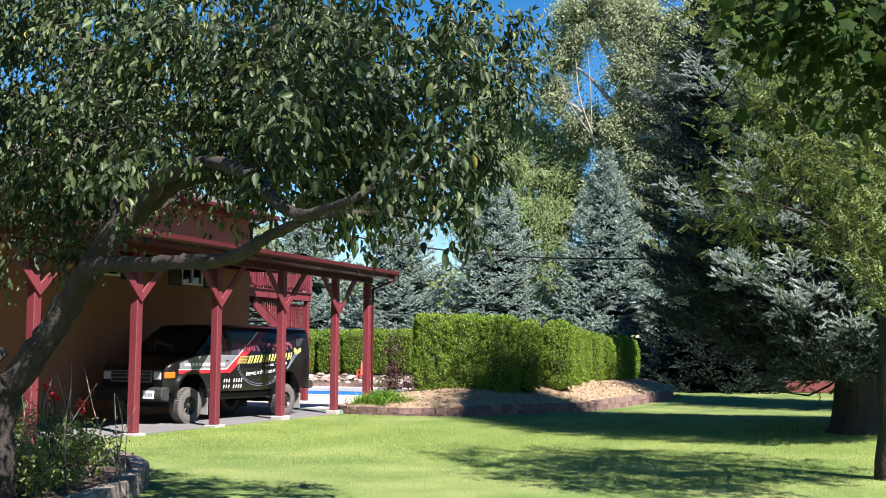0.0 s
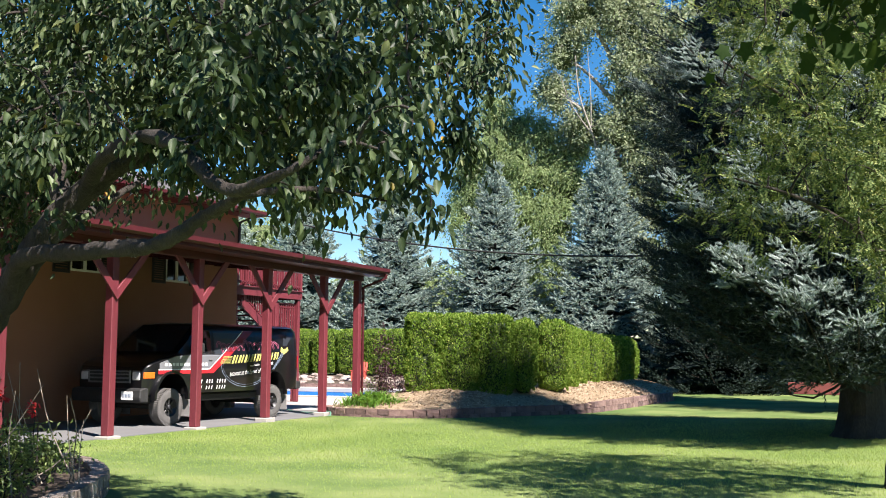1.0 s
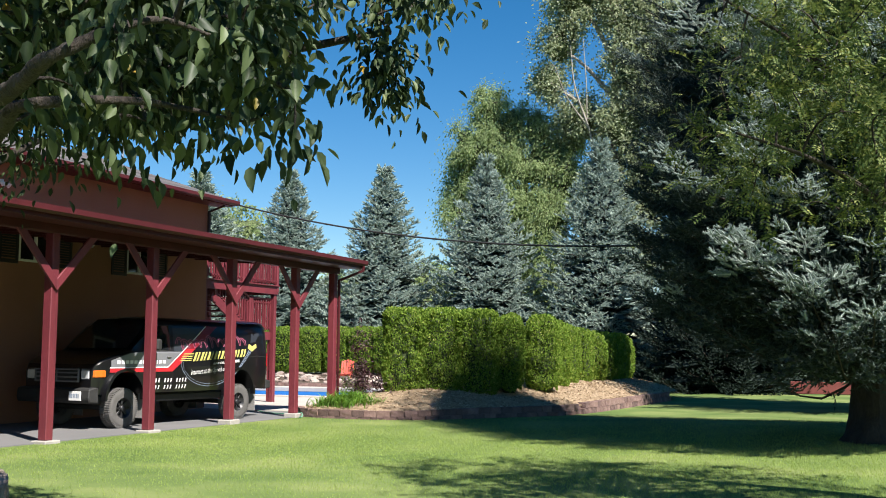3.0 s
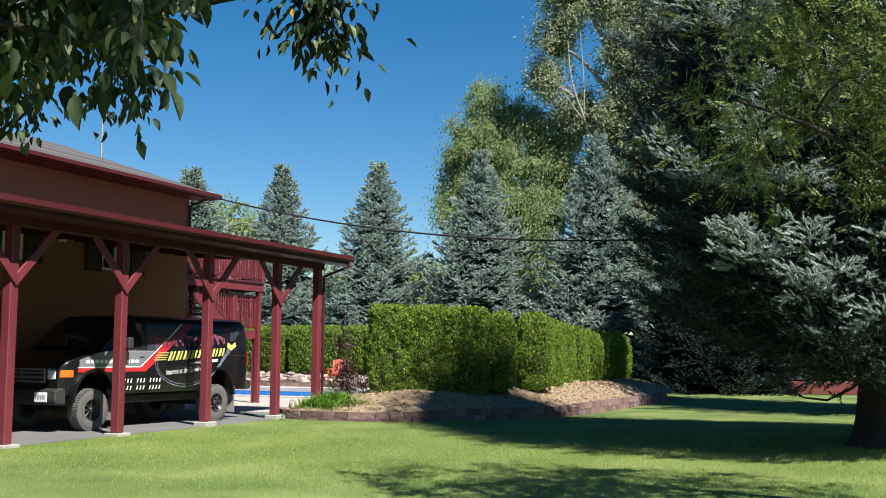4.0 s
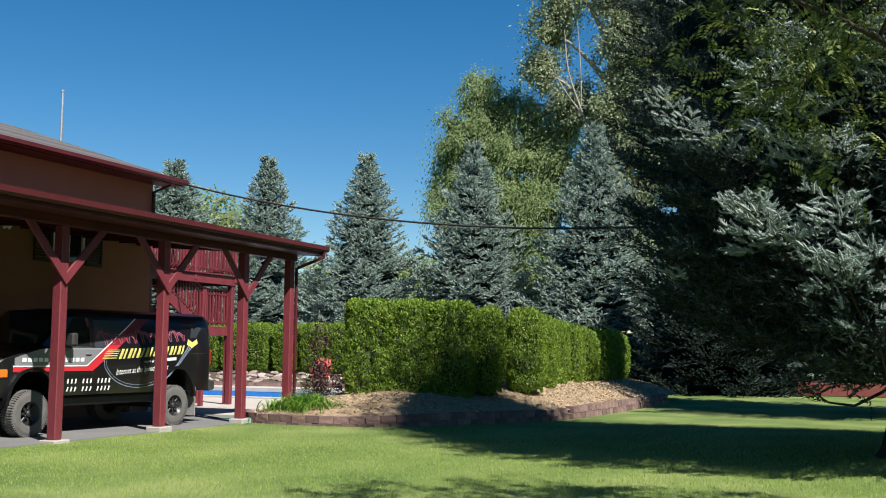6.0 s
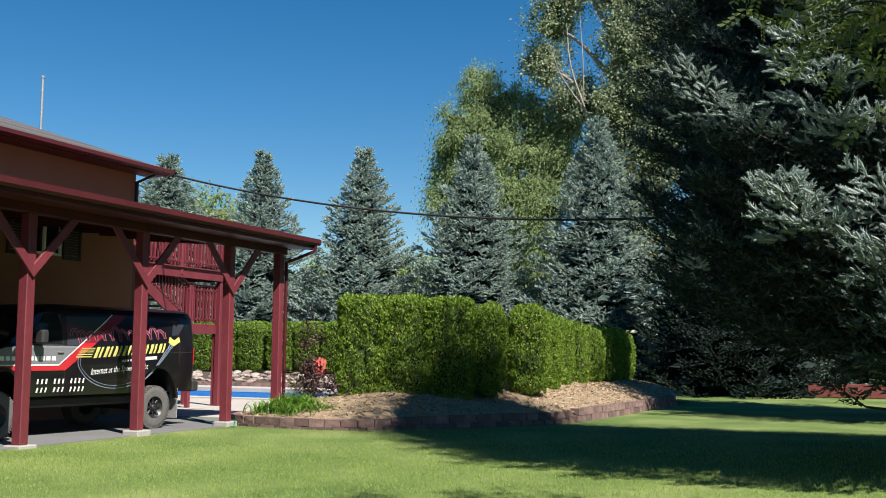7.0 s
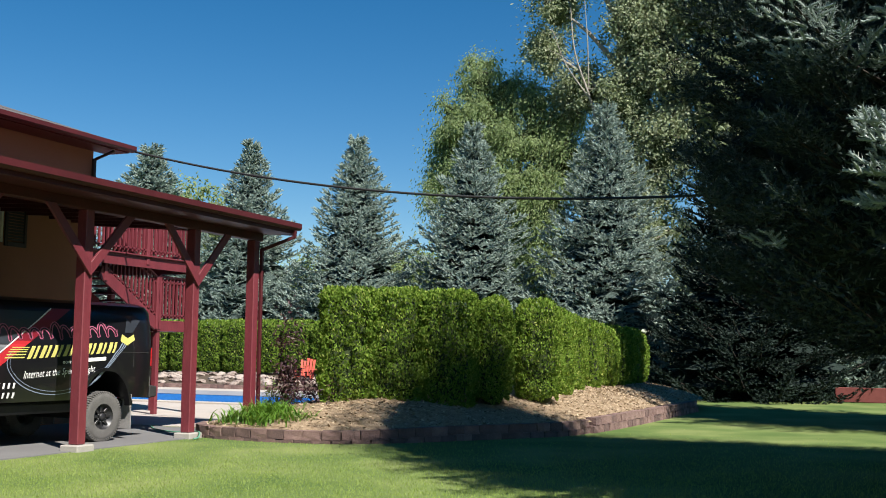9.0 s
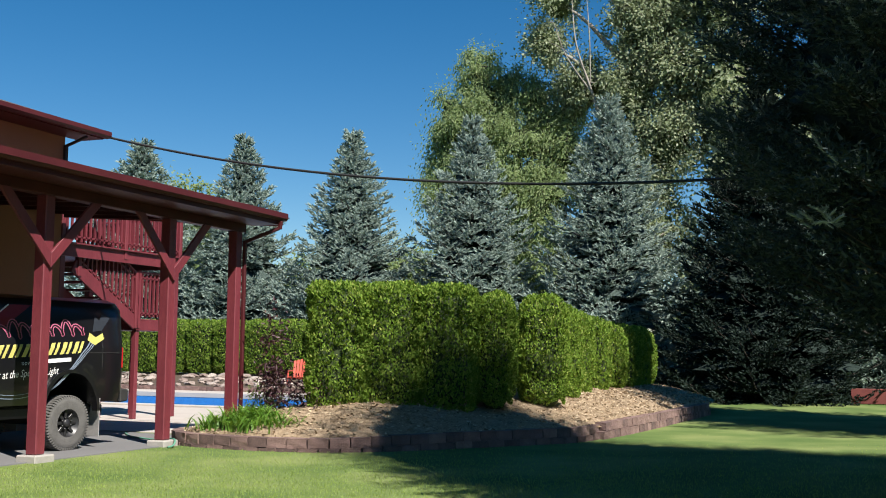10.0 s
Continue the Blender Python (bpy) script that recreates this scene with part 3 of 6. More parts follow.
# ---- raised bed: wall line, mound, hedge line ----
WALL_A = smooth_line([(-13.0, 25.9), (-12.95, 25.2), (-12.5, 24.65), (-11.6, 24.40), (-10.6, 24.42), (-9.8, 24.70), (-9.15, 25.25), (-8.25, 26.4), (-7.35, 27.7), (-7.08, 28.75)], 8)
WALL_B = smooth_line([(-7.00, 28.80), (-6.85, 30.6), (-6.74, 32.5), (-6.62, 35.2), (-6.5, 37.8)], 8)
HEDGE_LINE = smooth_line([(-10.55, 25.75), (-10.1, 27.1), (-9.75, 28.3), (-9.35, 30.3), (-9.05, 33.0), (-9.0, 36.0), (-9.05, 39.5), (-9.2, 42.5)], 8)


def resample(line, n=None, step=None):
    d = np.concatenate([[0], np.cumsum(np.linalg.norm(np.diff(line, axis=0), axis=1))])
    s = np.linspace(0, d[-1], n) if n else np.arange(step / 2, d[-1], step)
    return np.stack([np.interp(s, d, line[:, k]) for k in range(line.shape[1])], -1)


def mound_height(u):
    """Crest height of the mound along the hedge, u from 0 to 1."""
    return np.interp(u, [0, 0.1, 0.3, 0.5, 0.75, 1.0], [0.50, 0.74, 0.84, 0.76, 0.66, 0.60])


wall_all = np.vstack([WALL_A, WALL_B, [(-6.6, 40.0), (-7.2, 42.0)]])
W = resample(wall_all, 90)
# each wall point meets the hedge line at the same share of its length
Hd = resample(HEDGE_LINE, 90)
Hd[:14] = Hd[14] + (W[:14] - W[14]) * 0.35 + np.array([(14 - np.arange(14)) * -0.015, (14 - np.arange(14)) * 0.03]).T
rows = []
across = np.linspace(0, 1, 14)
for i in range(90):
    u = i / 89
    top = (0.235 if i < 50 else 0.265) - 0.06 * min(max((-8.6 - W[i][0]) / 1.5, 0), 1)
    crest = mound_height(u)
    for a in across:
        if a < 0.6:
            k = a / 0.6
            p = W[i] * (1 - k) + Hd[i] * k
            z = top - 0.02 + (crest - top) * (1 - (1 - k) ** 2.3)
        else:
            k = (a - 0.6) / 0.4
            p = Hd[i] + (Hd[i] - W[i]) / (np.linalg.norm(Hd[i] - W[i]) + 1e-6) * k * 2.2
            z = crest + (0.02 - crest) * k
        z += 0.03 * noise.noise(Vector((p[0] * 1.3, p[1] * 1.3, 0)))
        rows.append((p[0], p[1], z))
i_ = (np.arange(89)[:, None] * 14 + np.arange(13)[None]).ravel()
MV = np.array(rows)
tagged(hang("planting_bed", mesh_np("planting_bed", MV, np.stack([i_, i_ + 1, i_ + 15, i_ + 14], -1)), MULCH, None, "", True), "mounded planting bed covered in tan bark mulch", "planting bed", kind="structure")
# bark chips strewn over the front slope
q = rng.integers(0, 89, 22000)
r = rng.integers(0, 9, 22000)
ca, cb = rng.random((2, 22000, 1))
c00, c10, c01, c11 = (MV[(q + a) * 14 + r + b] for a, b in ((0, 0), (1, 0), (0, 1), (1, 1)))
cpos = c00 * (1 - ca) * (1 - cb) + c10 * ca * (1 - cb) + c01 * (1 - ca) * cb + c11 * ca * cb + np.array([0, 0, 0.012])
chip_v = np.array([(-0.5, -0.2, 0), (0.5, -0.25, 0.05), (0.45, 0.22, 0.08), (-0.45, 0.2, 0.0), (0.1, 0.02, 0.09)])
chip_f = np.array([(0, 1, 4), (1, 2, 4), (2, 3, 4), (3, 0, 4)])
cv, cf = scatter(chip_v, chip_f, cpos, rng.normal(size=(22000, 3)) * (1, 1, 0.25), np.array([0, 0, 1]) + rng.normal(size=(22000, 3)) * 0.35, rng.uniform(0.022, 0.065, 22000))
tagged(hang("bark_chips", mesh_np("bark_chips", cv, cf), CHIP, None), "loose tan and brown bark chips", "mulch", kind="stuff")

# ---- retaining wall, block by block ----
def block_mesh(k, material=None):
    bm = box(-0.148, -0.1, 0, 0.148, 0.1, 0.145)
    bmesh.ops.subdivide_edges(bm, edges=bm.edges[:], cuts=1, use_grid_fill=True)
    r2 = random.Random(k)
    for v in bm.verts:
        e = sum(abs(abs(a) - b) < 1e-3 for a, b in zip((v.co.x, v.co.y, v.co.z - 0.0725), (0.148, 0.1, 0.0725)))
        if e >= 2:
            v.co *= 0.985
        v.co += Vector([r2.uniform(-0.007, 0.007) for _ in range(3)])
    me = bpy.data.meshes.new("block")
    bm.to_mesh(me)
    bm.free()
    me.materials.append(material or BLOCK)
    return me


BLOCKS = [block_mesh(k) for k in range(5)]
GREY_BLOCKS = [block_mesh(k, OLD_BLOCK) for k in range(3)]
rw = random.Random(3)


def lay_blocks(line, z, parent, shift=0.0, size=1.0, kinds=BLOCKS):
    pts = resample(line, step=0.30 * size)
    pts = pts[:-1] * (1 - shift) + pts[1:] * shift if shift else pts
    for k in range(len(pts)):
        a, b = pts[max(k - 1, 0)], pts[min(k + 1, len(pts) - 1)]
        ang = math.degrees(math.atan2(b[1] - a[1], b[0] - a[0]))
        o = hang("block", rw.choice(kinds), None, parent)
        o.matrix_basis = pose(pts[k][0] + rw.uniform(-.006, .006), pts[k][1] + rw.uniform(-.006, .006), z + rw.uniform(-.004, .004) - (0.06 * min(max((-8.6 - pts[k][0]) / 1.5, 0), 1) if parent.name == "retaining_wall" else 0), 0, rw.uniform(-.8, .8), ang + rw.uniform(-1.5, 1.5) + rw.choice((0, 180)))


rwall = thing("retaining_wall", "low curved wall of reddish-brown concrete blocks in two courses", "retaining wall", kind="structure")
for line, z in ((WALL_A, 0.0), (WALL_B, 0.03)):
    lay_blocks(line, z - 0.045, rwall)
    lay_blocks(line + np.array([-0.01, 0.01]), z + 0.105, rwall, 0.5)
lay_blocks(WALL_B[:1] + np.array([[-0.05, 0.0], [-0.9, 0.25]]), 0.105, rwall)


# ---- clipped hedge columns ----
SPRAY_V = np.array([(0, 0, 0), (0.45, 0.30, 0.05), (1, 0.02, 0), (0.5, -0.28, 0.06)])
SPRAY_F = np.array([(0, 1, 2, 3)])
CEDAR_V = np.array([(0, 0, 0), (0.45, 0.26, 0.06), (1, 0.02, -0.04), (0.55, -0.24, 0.07)])


def hedge_mesh(name, w, d, h, n, size, seed, dips=0.05, e=9.0):
    """Sprays over a clipped block that bulges and dips."""
    g = np.random.default_rng(seed)
    area = np.array([w * h, w * h, d * h, d * h, w * d])
    side = g.choice(5, n, p=area / area.sum())
    a, b = g.uniform(-1, 1, (2, n))
    p = np.zeros((n, 3))
    for s, (ax, sg) in enumerate(((1, -1), (1, 1), (0, 1), (0, -1), (2, 1))):
        m = side == s
        o = [k for k in range(3) if k != ax]
        p[m, ax] = sg
        p[m, o[0]], p[m, o[1]] = a[m], b[m]
    # round the block
    rad = (np.abs(p) ** e).sum(1) ** (-1 / e)
    q = p * rad[:, None]
    out = unit(np.sign(q) * np.abs(q) ** (e - 1))
    v = q * np.array([w / 2, d / 2, h / 2]) + np.array([0, 0, h / 2])
    wave = np.zeros(n)
    for f in (7, 11, 16, 24, 34):
        k = unit(g.normal(size=(3, 3))) * f
        wave += np.sin(v @ k[0] + seed) * np.sin(v @ k[1]) * (9.0 / f) ** 0.5
    lump = dips * np.minimum(wave, 0.8) - np.abs(g.normal(size=n)) * 0.035 + 0.02
    v = v + out * lump[:, None]
    v[:, :2] *= (0.88 + 0.12 * np.clip(v[:, 2:3] / (0.3 * h), 0, 1))
    al = out * 0.5 + np.array([0, 0, 0.8]) + g.normal(size=(n, 3)) * 0.5
    V, F = scatter(CEDAR_V, SPRAY_F, v - unit(al) * size * 0.5, al, out + g.normal(size=(n, 3)) * 0.7, g.uniform(0.6, 1.5, n) * size)
    return mesh_np(name, V, F)


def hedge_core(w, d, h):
    """A dark core added for the shade within, a smaller copy of the same rounded block."""
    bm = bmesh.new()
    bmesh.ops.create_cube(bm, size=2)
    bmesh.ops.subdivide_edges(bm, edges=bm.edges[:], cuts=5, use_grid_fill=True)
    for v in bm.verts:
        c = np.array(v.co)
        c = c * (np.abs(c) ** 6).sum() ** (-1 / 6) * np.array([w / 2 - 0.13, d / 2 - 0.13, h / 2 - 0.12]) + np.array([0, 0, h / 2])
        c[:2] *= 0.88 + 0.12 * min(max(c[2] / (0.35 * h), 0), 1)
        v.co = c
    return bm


def hedge_kind(w, d, h, n, size, seed, label, group, dips=0.05, square=9.0):
    root = thing("hedge_shrub", label, "hedge", group=group)
    hang("foliage", hedge_mesh("foliage", w, d, h, n, size, seed, dips, square), CEDAR, root)
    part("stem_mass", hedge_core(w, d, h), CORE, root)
    return root


# a broad clipped face of three merged shrubs, then single columns running off along the bed
FACE_A, FACE_B = np.array([-11.08, 26.0]), np.array([-8.62, 26.98])
along = unit(FACE_B - FACE_A)
into = np.array([-along[1], along[0]])
for k in range(3):
    c = FACE_A + (FACE_B - FACE_A) * (k + 0.5) / 3 + into * 0.58
    shrub_ = hedge_kind(0.99, 1.2, (2.14, 2.12, 2.09)[k], 20000, 0.055, k, "clipped green arborvitae merged into a broad leafy face", "hedge along the bed", 0.065)
    shrub_.matrix_world = pose(c[0], c[1], 0.42, 0, 0, math.degrees(math.atan2(along[1], along[0])) + (0, 1.5, -1)[k])
COLUMNS = [(-8.52, 27.72, 0.72, 0.85, 2.45), (-8.03, 28.95, 0.90, 0.90, 2.46), (-8.32, 30.70, 1.02, 0.95, 2.37), (-8.50, 32.3, 1.02, 0.95, 2.32), (-8.57, 34.1, 1.02, 1.0, 2.26), (-8.63, 36.0, 1.02, 1.0, 2.21), (-8.78, 37.8, 1.02, 1.25, 2.2), (-8.92, 39.5, 1.02, 1.25, 2.2), (-9.05, 41.1, 1.0, 1.25, 2.2), (-9.22, 42.6, 1.0, 1.25, 2.18)]
for k, (x, y, w_, d_, top_) in enumerate(COLUMNS):
    near = k < 4
    shrub_ = hedge_kind(w_, d_, top_ - 0.40, 16000 if near else 9000, 0.050 if near else 0.062, 20 + k, "clipped green arborvitae column with soft yellow-green tips in the mulch bed", "hedge along the bed", 0.045, 3.3)
    shrub_.matrix_world = pose(x, y, 0.40, 0, 0, (20, 17, 5, 2, -2, 3, 0, 4, -3, 2)[k])
BACK = [hedge_kind(1.26, 1.2, 2.25, 7000, 0.09, 11 + k, "clipped green arborvitae column behind the pool", "hedge behind the pool", 0.04, 6.0) for k in range(2)]
n_ = 0
for x in np.arange(-38, -12.0, 1.38):
    m = pose(x + rw.uniform(-.06, .06), 48.4 + rw.uniform(-.08, .08), 0.38, 0, 0, rw.uniform(-5, 5))
    if n_ < 2:
        BACK[n_].matrix_world = m
    else:
        copy_thing(BACK[n_ % 2], m)
    n_ += 1

# ---- rock bed behind the pool ----
rb = prism([(43.2, -0.1), (43.2, 0.12), (47.4, 0.40), (50, 0.42), (50, -0.1)], 0, -40, -12)
solo("rock_bed", rb, SOIL, "sloping soil bed behind the pool", "planting bed", kind="structure")
edging = thing("edging", "low course of grey-brown paving blocks edging the rock bed", "edging", kind="structure")
lay_blocks(np.array([(-36, 43.12), (-12.5, 43.12)]), 0.0, edging)


def stone_mesh(k):
    bm = bmesh.new()
    bmesh.ops.create_icosphere(bm, subdivisions=2, radius=0.5)
    for v in bm.verts:
        f = 1 + 0.5 * noise.noise(v.co * 2.1 + Vector((k * 7, 0, 0)))
        v.co = Vector((v.co.x * f, v.co.y * f * 0.8, v.co.z * f * 0.42))
    me = bpy.data.meshes.new("stone")
    bm.to_mesh(me)
    bm.free()
    me.materials.append(STONE)
    return me


STONES = [stone_mesh(k) for k in range(4)]
for k in range(290):
    x, y = rw.uniform(-36, -13), 43.4 + 3.9 * rw.random() ** 1.2
    o = new("stone", rw.choice(STONES))
    s = rw.uniform(0.24, 0.52)
    o.matrix_world = pose(x, y, 0.12 + (y - 43.2) * 0.067 + 0.04, 0, rw.uniform(-12, 12), rw.uniform(0, 360)) @ Matrix.Diagonal((s, s, s, 1))
    tagged(o, "flat pale pink and grey landscape stone", "stone", group="stones behind the pool")

# ---- leaves and trees ----
LEAF_V = np.array([(0, 0, 0), (0.18, 0.19, 0.09), (0.45, 0.27, 0.13), (0.78, 0.16, 0.02), (1.06, 0.03, -0.22), (0.80, -0.14, -0.02), (0.46, -0.25, 0.10), (0.17, -0.17, 0.10)])
LEAF_F = np.array([(0, 4, 3, 2, 1), (0, 7, 6, 5, 4)])
STRAND_V = np.array([(0, 0, 0), (0.45, 0.19, 0.03), (1, 0.0, 0), (0.5, -0.18, -0.03)])
FV, FF = [], []
for k in range(5):
    for s in (-1, 1):
        x0 = 0.10 + 0.17 * k
        z0 = -0.12 * x0 * x0
        b0 = len(FV)
        FV += [(x0, 0.012 * s, z0), (x0 + 0.11, 0.10 * s, z0 + 0.02), (x0 + 0.13, 0.25 * s, z0 - 0.03), (x0 - 0.01, 0.16 * s, z0 + 0.01)]
        FF.append((b0, b0 + 1, b0 + 2, b0 + 3))
FROND_V, FROND_F = np.array(FV), np.array(FF)
MAPLE_V = np.array([(math.cos(radians(a)) * r * 0.5 + 0.45, math.sin(radians(a)) * r * 0.5, -0.05 * r) for a, r in
                    ((180, 0.75), (215, 1.0), (250, 0.66), (285, 1.12), (325, 0.68), (0, 1.3), (35, 0.68), (75, 1.12), (110, 0.66), (145, 1.0))] + [(0.4, 0, 0.05)])
MAPLE_F = np.array([(k, (k + 1) % 10, 10) for k in range(10)])
# a conifer shoot: a plump tapering core bristling with needles
nv, nf = [], []
RINGS = ((0.0, 0.06), (0.6, 0.09), (1.0, 0.04))
for x0, r0 in RINGS:
    nv += [(x0, math.cos(radians(90 * k)) * r0, math.sin(radians(90 * k)) * r0) for k in range(4)]
for s in range(0, 4 * (len(RINGS) - 1), 4):
    for k in range(4):
        j = (k + 1) % 4
        nf += [(s + k, s + j, s + 4 + j), (s + k, s + 4 + j, s + 4 + k)]
for k in range(26):
    a = k * 2.4
    x0 = -0.02 + 0.95 * k / 25
    c, s = math.cos(a), math.sin(a)
    nl = 0.29 * (1 - 0.35 * k / 25)
    b0 = len(nv)
    nv += [(x0, c * 0.05 - s * 0.04, s * 0.05 + c * 0.04), (x0, c * 0.05 + s * 0.04, s * 0.05 - c * 0.04), (x0 + nl * 0.8, c * nl, s * nl)]
    nf.append((b0, b0 + 1, b0 + 2))
SHOOT_V, SHOOT_F = np.array(nv), np.array(nf)
fs = []
for k in range(7):
    a = k * 2.4
    c, s = math.cos(a), math.sin(a)
    x0 = 0.12 * k
    fs += [(x0, -s * 0.10, c * 0.10), (x0, s * 0.10, -c * 0.10), (x0 + 0.38, c * 0.17, s * 0.17)]
FARSHOOT_V = np.array(fs)
FARSHOOT_F = np.arange(21).reshape(7, 3)
ms = []
for k in range(9):
    a = k * 2.4
    c, s = math.cos(a), math.sin(a)
    x0 = 0.10 * k
    ms += [(x0, -s * 0.045, c * 0.045), (x0, s * 0.045, -c * 0.045), (x0 + 0.22, c * 0.17, s * 0.17)]
MIDSHOOT_V = np.array(ms)
MIDSHOOT_F = np.arange(27).reshape(9, 3)


def grow(limbs, centres, spread, leaves, tv, tf, size, hang_down=0.4, twig=0.012, seed=0, sag=0.15, seg=7, trim=None, face=(0.25, -0.1, 1.0), outward=0.0):
    """Limbs given as points with radii; twigs to each leaf cluster; leaves round each cluster and along its twig.
    Returns wood (verts, quads) and leaf (verts, faces)."""
    g = np.random.default_rng(seed)
    wood, nodes = [], []
    for pts in limbs:
        c = smooth_line(pts, 6)
        wood.append(tube_np(c[:, :3], c[:, 3], 12, 0.11))
        nodes.append(c)
    nodes = np.concatenate(nodes)
    pos, al, outs = [], [], []
    order = np.argsort(np.linalg.norm(centres[:, None] - nodes[None, :, :3], axis=2).min(1))
    known = nodes[:, :3].copy()
    for c in centres[order]:
        dd = np.linalg.norm(known - c, axis=1)
        a = known[dd.argmin()]
        n = c - a
        L = np.linalg.norm(n) + 1e-6
        u = np.linspace(0, 1, seg)[:, None]
        side = np.cross(n / L, g.normal(size=3))
        line = a + n * u + side * (np.sin(u * math.pi) * L * 0.12) + np.array([0, 0, 1]) * np.sin(u * math.pi) * L * 0.12
        wood.append(tube_np(line, np.linspace(twig * (0.6 + 0.9 * min(L, 1.5)), twig * 0.25, seg), 4, 0.05))
        known = np.vstack([known, line[2::2]])
        k = leaves
        off = g.normal(size=(k, 3)) * spread * g.uniform(0.5, 1.3)
        off[:, 2] -= np.abs(off[:, 0] + off[:, 1]) * sag
        on_line = g.random(k) < 0.25
        base = np.where(on_line[:, None], line[g.integers(seg // 2, seg, k)] + off * 0.25, c + off)
        pos.append(base)
        outs.append(unit(off))
        al.append(unit(off + n / L * 0.2) * 0.6 + g.normal(size=(k, 3)) * 0.45 - np.array([0, 0, hang_down]))
    pos, al, outs = np.concatenate(pos), np.concatenate(al), np.concatenate(outs)
    if trim is not None:
        ok = trim(pos)
        pos, al, outs = pos[ok], al[ok], outs[ok]
    up = g.normal(size=pos.shape) * 0.55 + np.array(face) + outs * outward
    lv = scatter(tv, tf, pos, al, up, g.uniform(0.65, 1.3, len(pos)) * size)
    return merge_np(wood), lv


def tree(name, label, at, wood, leaf, bark, leaf_mat, category="tree"):
    root = thing(name, label, category, at)
    o = np.array(at)
    hang("trunk", mesh_np("trunk", wood[0] - o, wood[1]), bark, root, "", True)
    hang("crown", mesh_np("crown", leaf[0] - o, leaf[1]), leaf_mat, root)
    return root


def in_blobs(blobs, n, seed, shell=0.35):
    """Points spread through ellipsoids (centre, half axes), more of them near the outside."""
    g = np.random.default_rng(seed)
    vol = np.array([b[1][0] * b[1][1] * b[1][2] for b in blobs]) ** 0.8
    which = g.choice(len(blobs), n, p=vol / vol.sum())
    d = unit(g.normal(size=(n, 3)))
    rad = (shell + (1 - shell) * g.random(n)) ** 0.6
    c = np.array([b[0] for b in blobs])[which]
    h = np.array([b[1] for b in blobs])[which]
    return c + d * rad[:, None] * h


# apple tree
apple_limbs = [
    [(-6.98, 7.10, -0.1, 0.20), (-6.97, 7.10, 0.5, 0.16), (-6.93, 7.12, 1.15, 0.15), (-6.70, 7.11, 1.39, 0.135), (-6.36, 7.14, 1.85, 0.125), (-5.96, 7.09, 2.30, 0.115), (-5.65, 7.11, 2.70, 0.10), (-5.14, 7.10, 3.02, 0.085), (-4.73, 7.16, 3.35, 0.07), (-4.40, 7.08, 3.75, 0.05), (-4.14, 7.08, 4.26, 0.035), (-4.0, 7.2, 4.9, 0.02)],
    [(-5.4, 7.1, 2.86, 0.072), (-4.98, 6.76, 3.02, 0.060), (-4.06, 6.06, 2.99, 0.050), (-3.25, 5.33, 2.76, 0.042), (-2.86, 4.97, 2.57, 0.037), (-2.69, 4.88, 2.45, 0.034), (-2.53, 4.85, 2.39, 0.033), (-2.34, 4.76, 2.4, 0.029), (-2.1, 4.64, 2.43, 0.022), (-1.95, 4.9, 2.6, 0.012), (-1.9, 5.2, 2.62, 0.005)],
    [(-6.2, 7.12, 2.0, 0.072), (-5.78, 6.84, 2.29, 0.068), (-4.85, 6.35, 2.28, 0.060), (-4.04, 5.82, 2.23, 0.053), (-3.53, 5.49, 2.2, 0.046), (-3.19, 5.3, 2.24, 0.042), (-3.01, 5.26, 2.32, 0.036), (-2.77, 5.13, 2.36, 0.030), (-2.55, 5.0, 2.39, 0.024), (-2.3, 5.3, 2.45, 0.014), (-2.0, 5.55, 2.4, 0.005)],
    [(-5.65, 7.11, 2.70, 0.08), (-5.9, 7.3, 3.2, 0.07), (-6.3, 7.6, 3.8, 0.05), (-6.6, 7.9, 4.5, 0.025)],
    [(-6.36, 7.14, 1.85, 0.08), (-6.7, 7.9, 2.4, 0.07), (-6.9, 8.8, 2.9, 0.05), (-6.8, 9.6, 3.4, 0.025)],
    [(-5.14, 7.10, 3.02, 0.06), (-4.6, 7.7, 3.3, 0.05), (-3.7, 8.2, 3.5, 0.035), (-2.7, 8.3, 3.6, 0.02)],
    [(-6.95, 7.1, 1.5, 0.09), (-7.6, 6.6, 2.2, 0.08), (-8.3, 6.3, 3.0, 0.05), (-8.9, 6.2, 3.8, 0.025)],
]
apple_c = in_blobs([((-5.6, 7.6, 4.3), (2.9, 2.1, 1.6)), ((-3.5, 7.5, 3.75), (1.65, 1.2, 1.0)), ((-2.55, 7.2, 3.0), (0.6, 0.7, 0.65)), ((-7.4, 7.4, 3.5), (1.9, 1.8, 1.3)), ((-8.2, 9.2, 4.2), (2.0, 1.6, 1.6)), ((-3.9, 8.4, 4.3), (1.8, 1.1, 0.9)), ((-2.9, 6.35, 2.85), (1.0, 0.5, 0.42)), ((-3.9, 6.6, 3.0), (0.9, 0.6, 0.4)), ((-2.2, 4.9, 2.72), (0.75, 0.5, 0.36)), ((-3.1, 5.3, 3.05), (0.9, 0.6, 0.35)), ((-2.7, 5.3, 3.3), (1.2, 0.8, 0.55)), ((-4.0, 6.0, 3.5), (1.3, 1.0, 0.7)), ((-3.2, 6.2, 3.5), (1.2, 0.9, 0.6)), ((-2.4, 5.5, 2.85), (0.65, 0.5, 0.5)), ((-2.05, 5.7, 2.55), (0.3, 0.3, 0.35)), ((-3.2, 6.6, 2.75), (0.8, 0.7, 0.5)), ((-3.5, 7.5, 2.9), (0.6, 0.6, 0.55)), ((-3.6, 5.4, 2.95), (1.0, 0.5, 0.35)), ((-4.5, 6.2, 2.75), (0.9, 0.6, 0.4))], 3400, 5, 0.2)
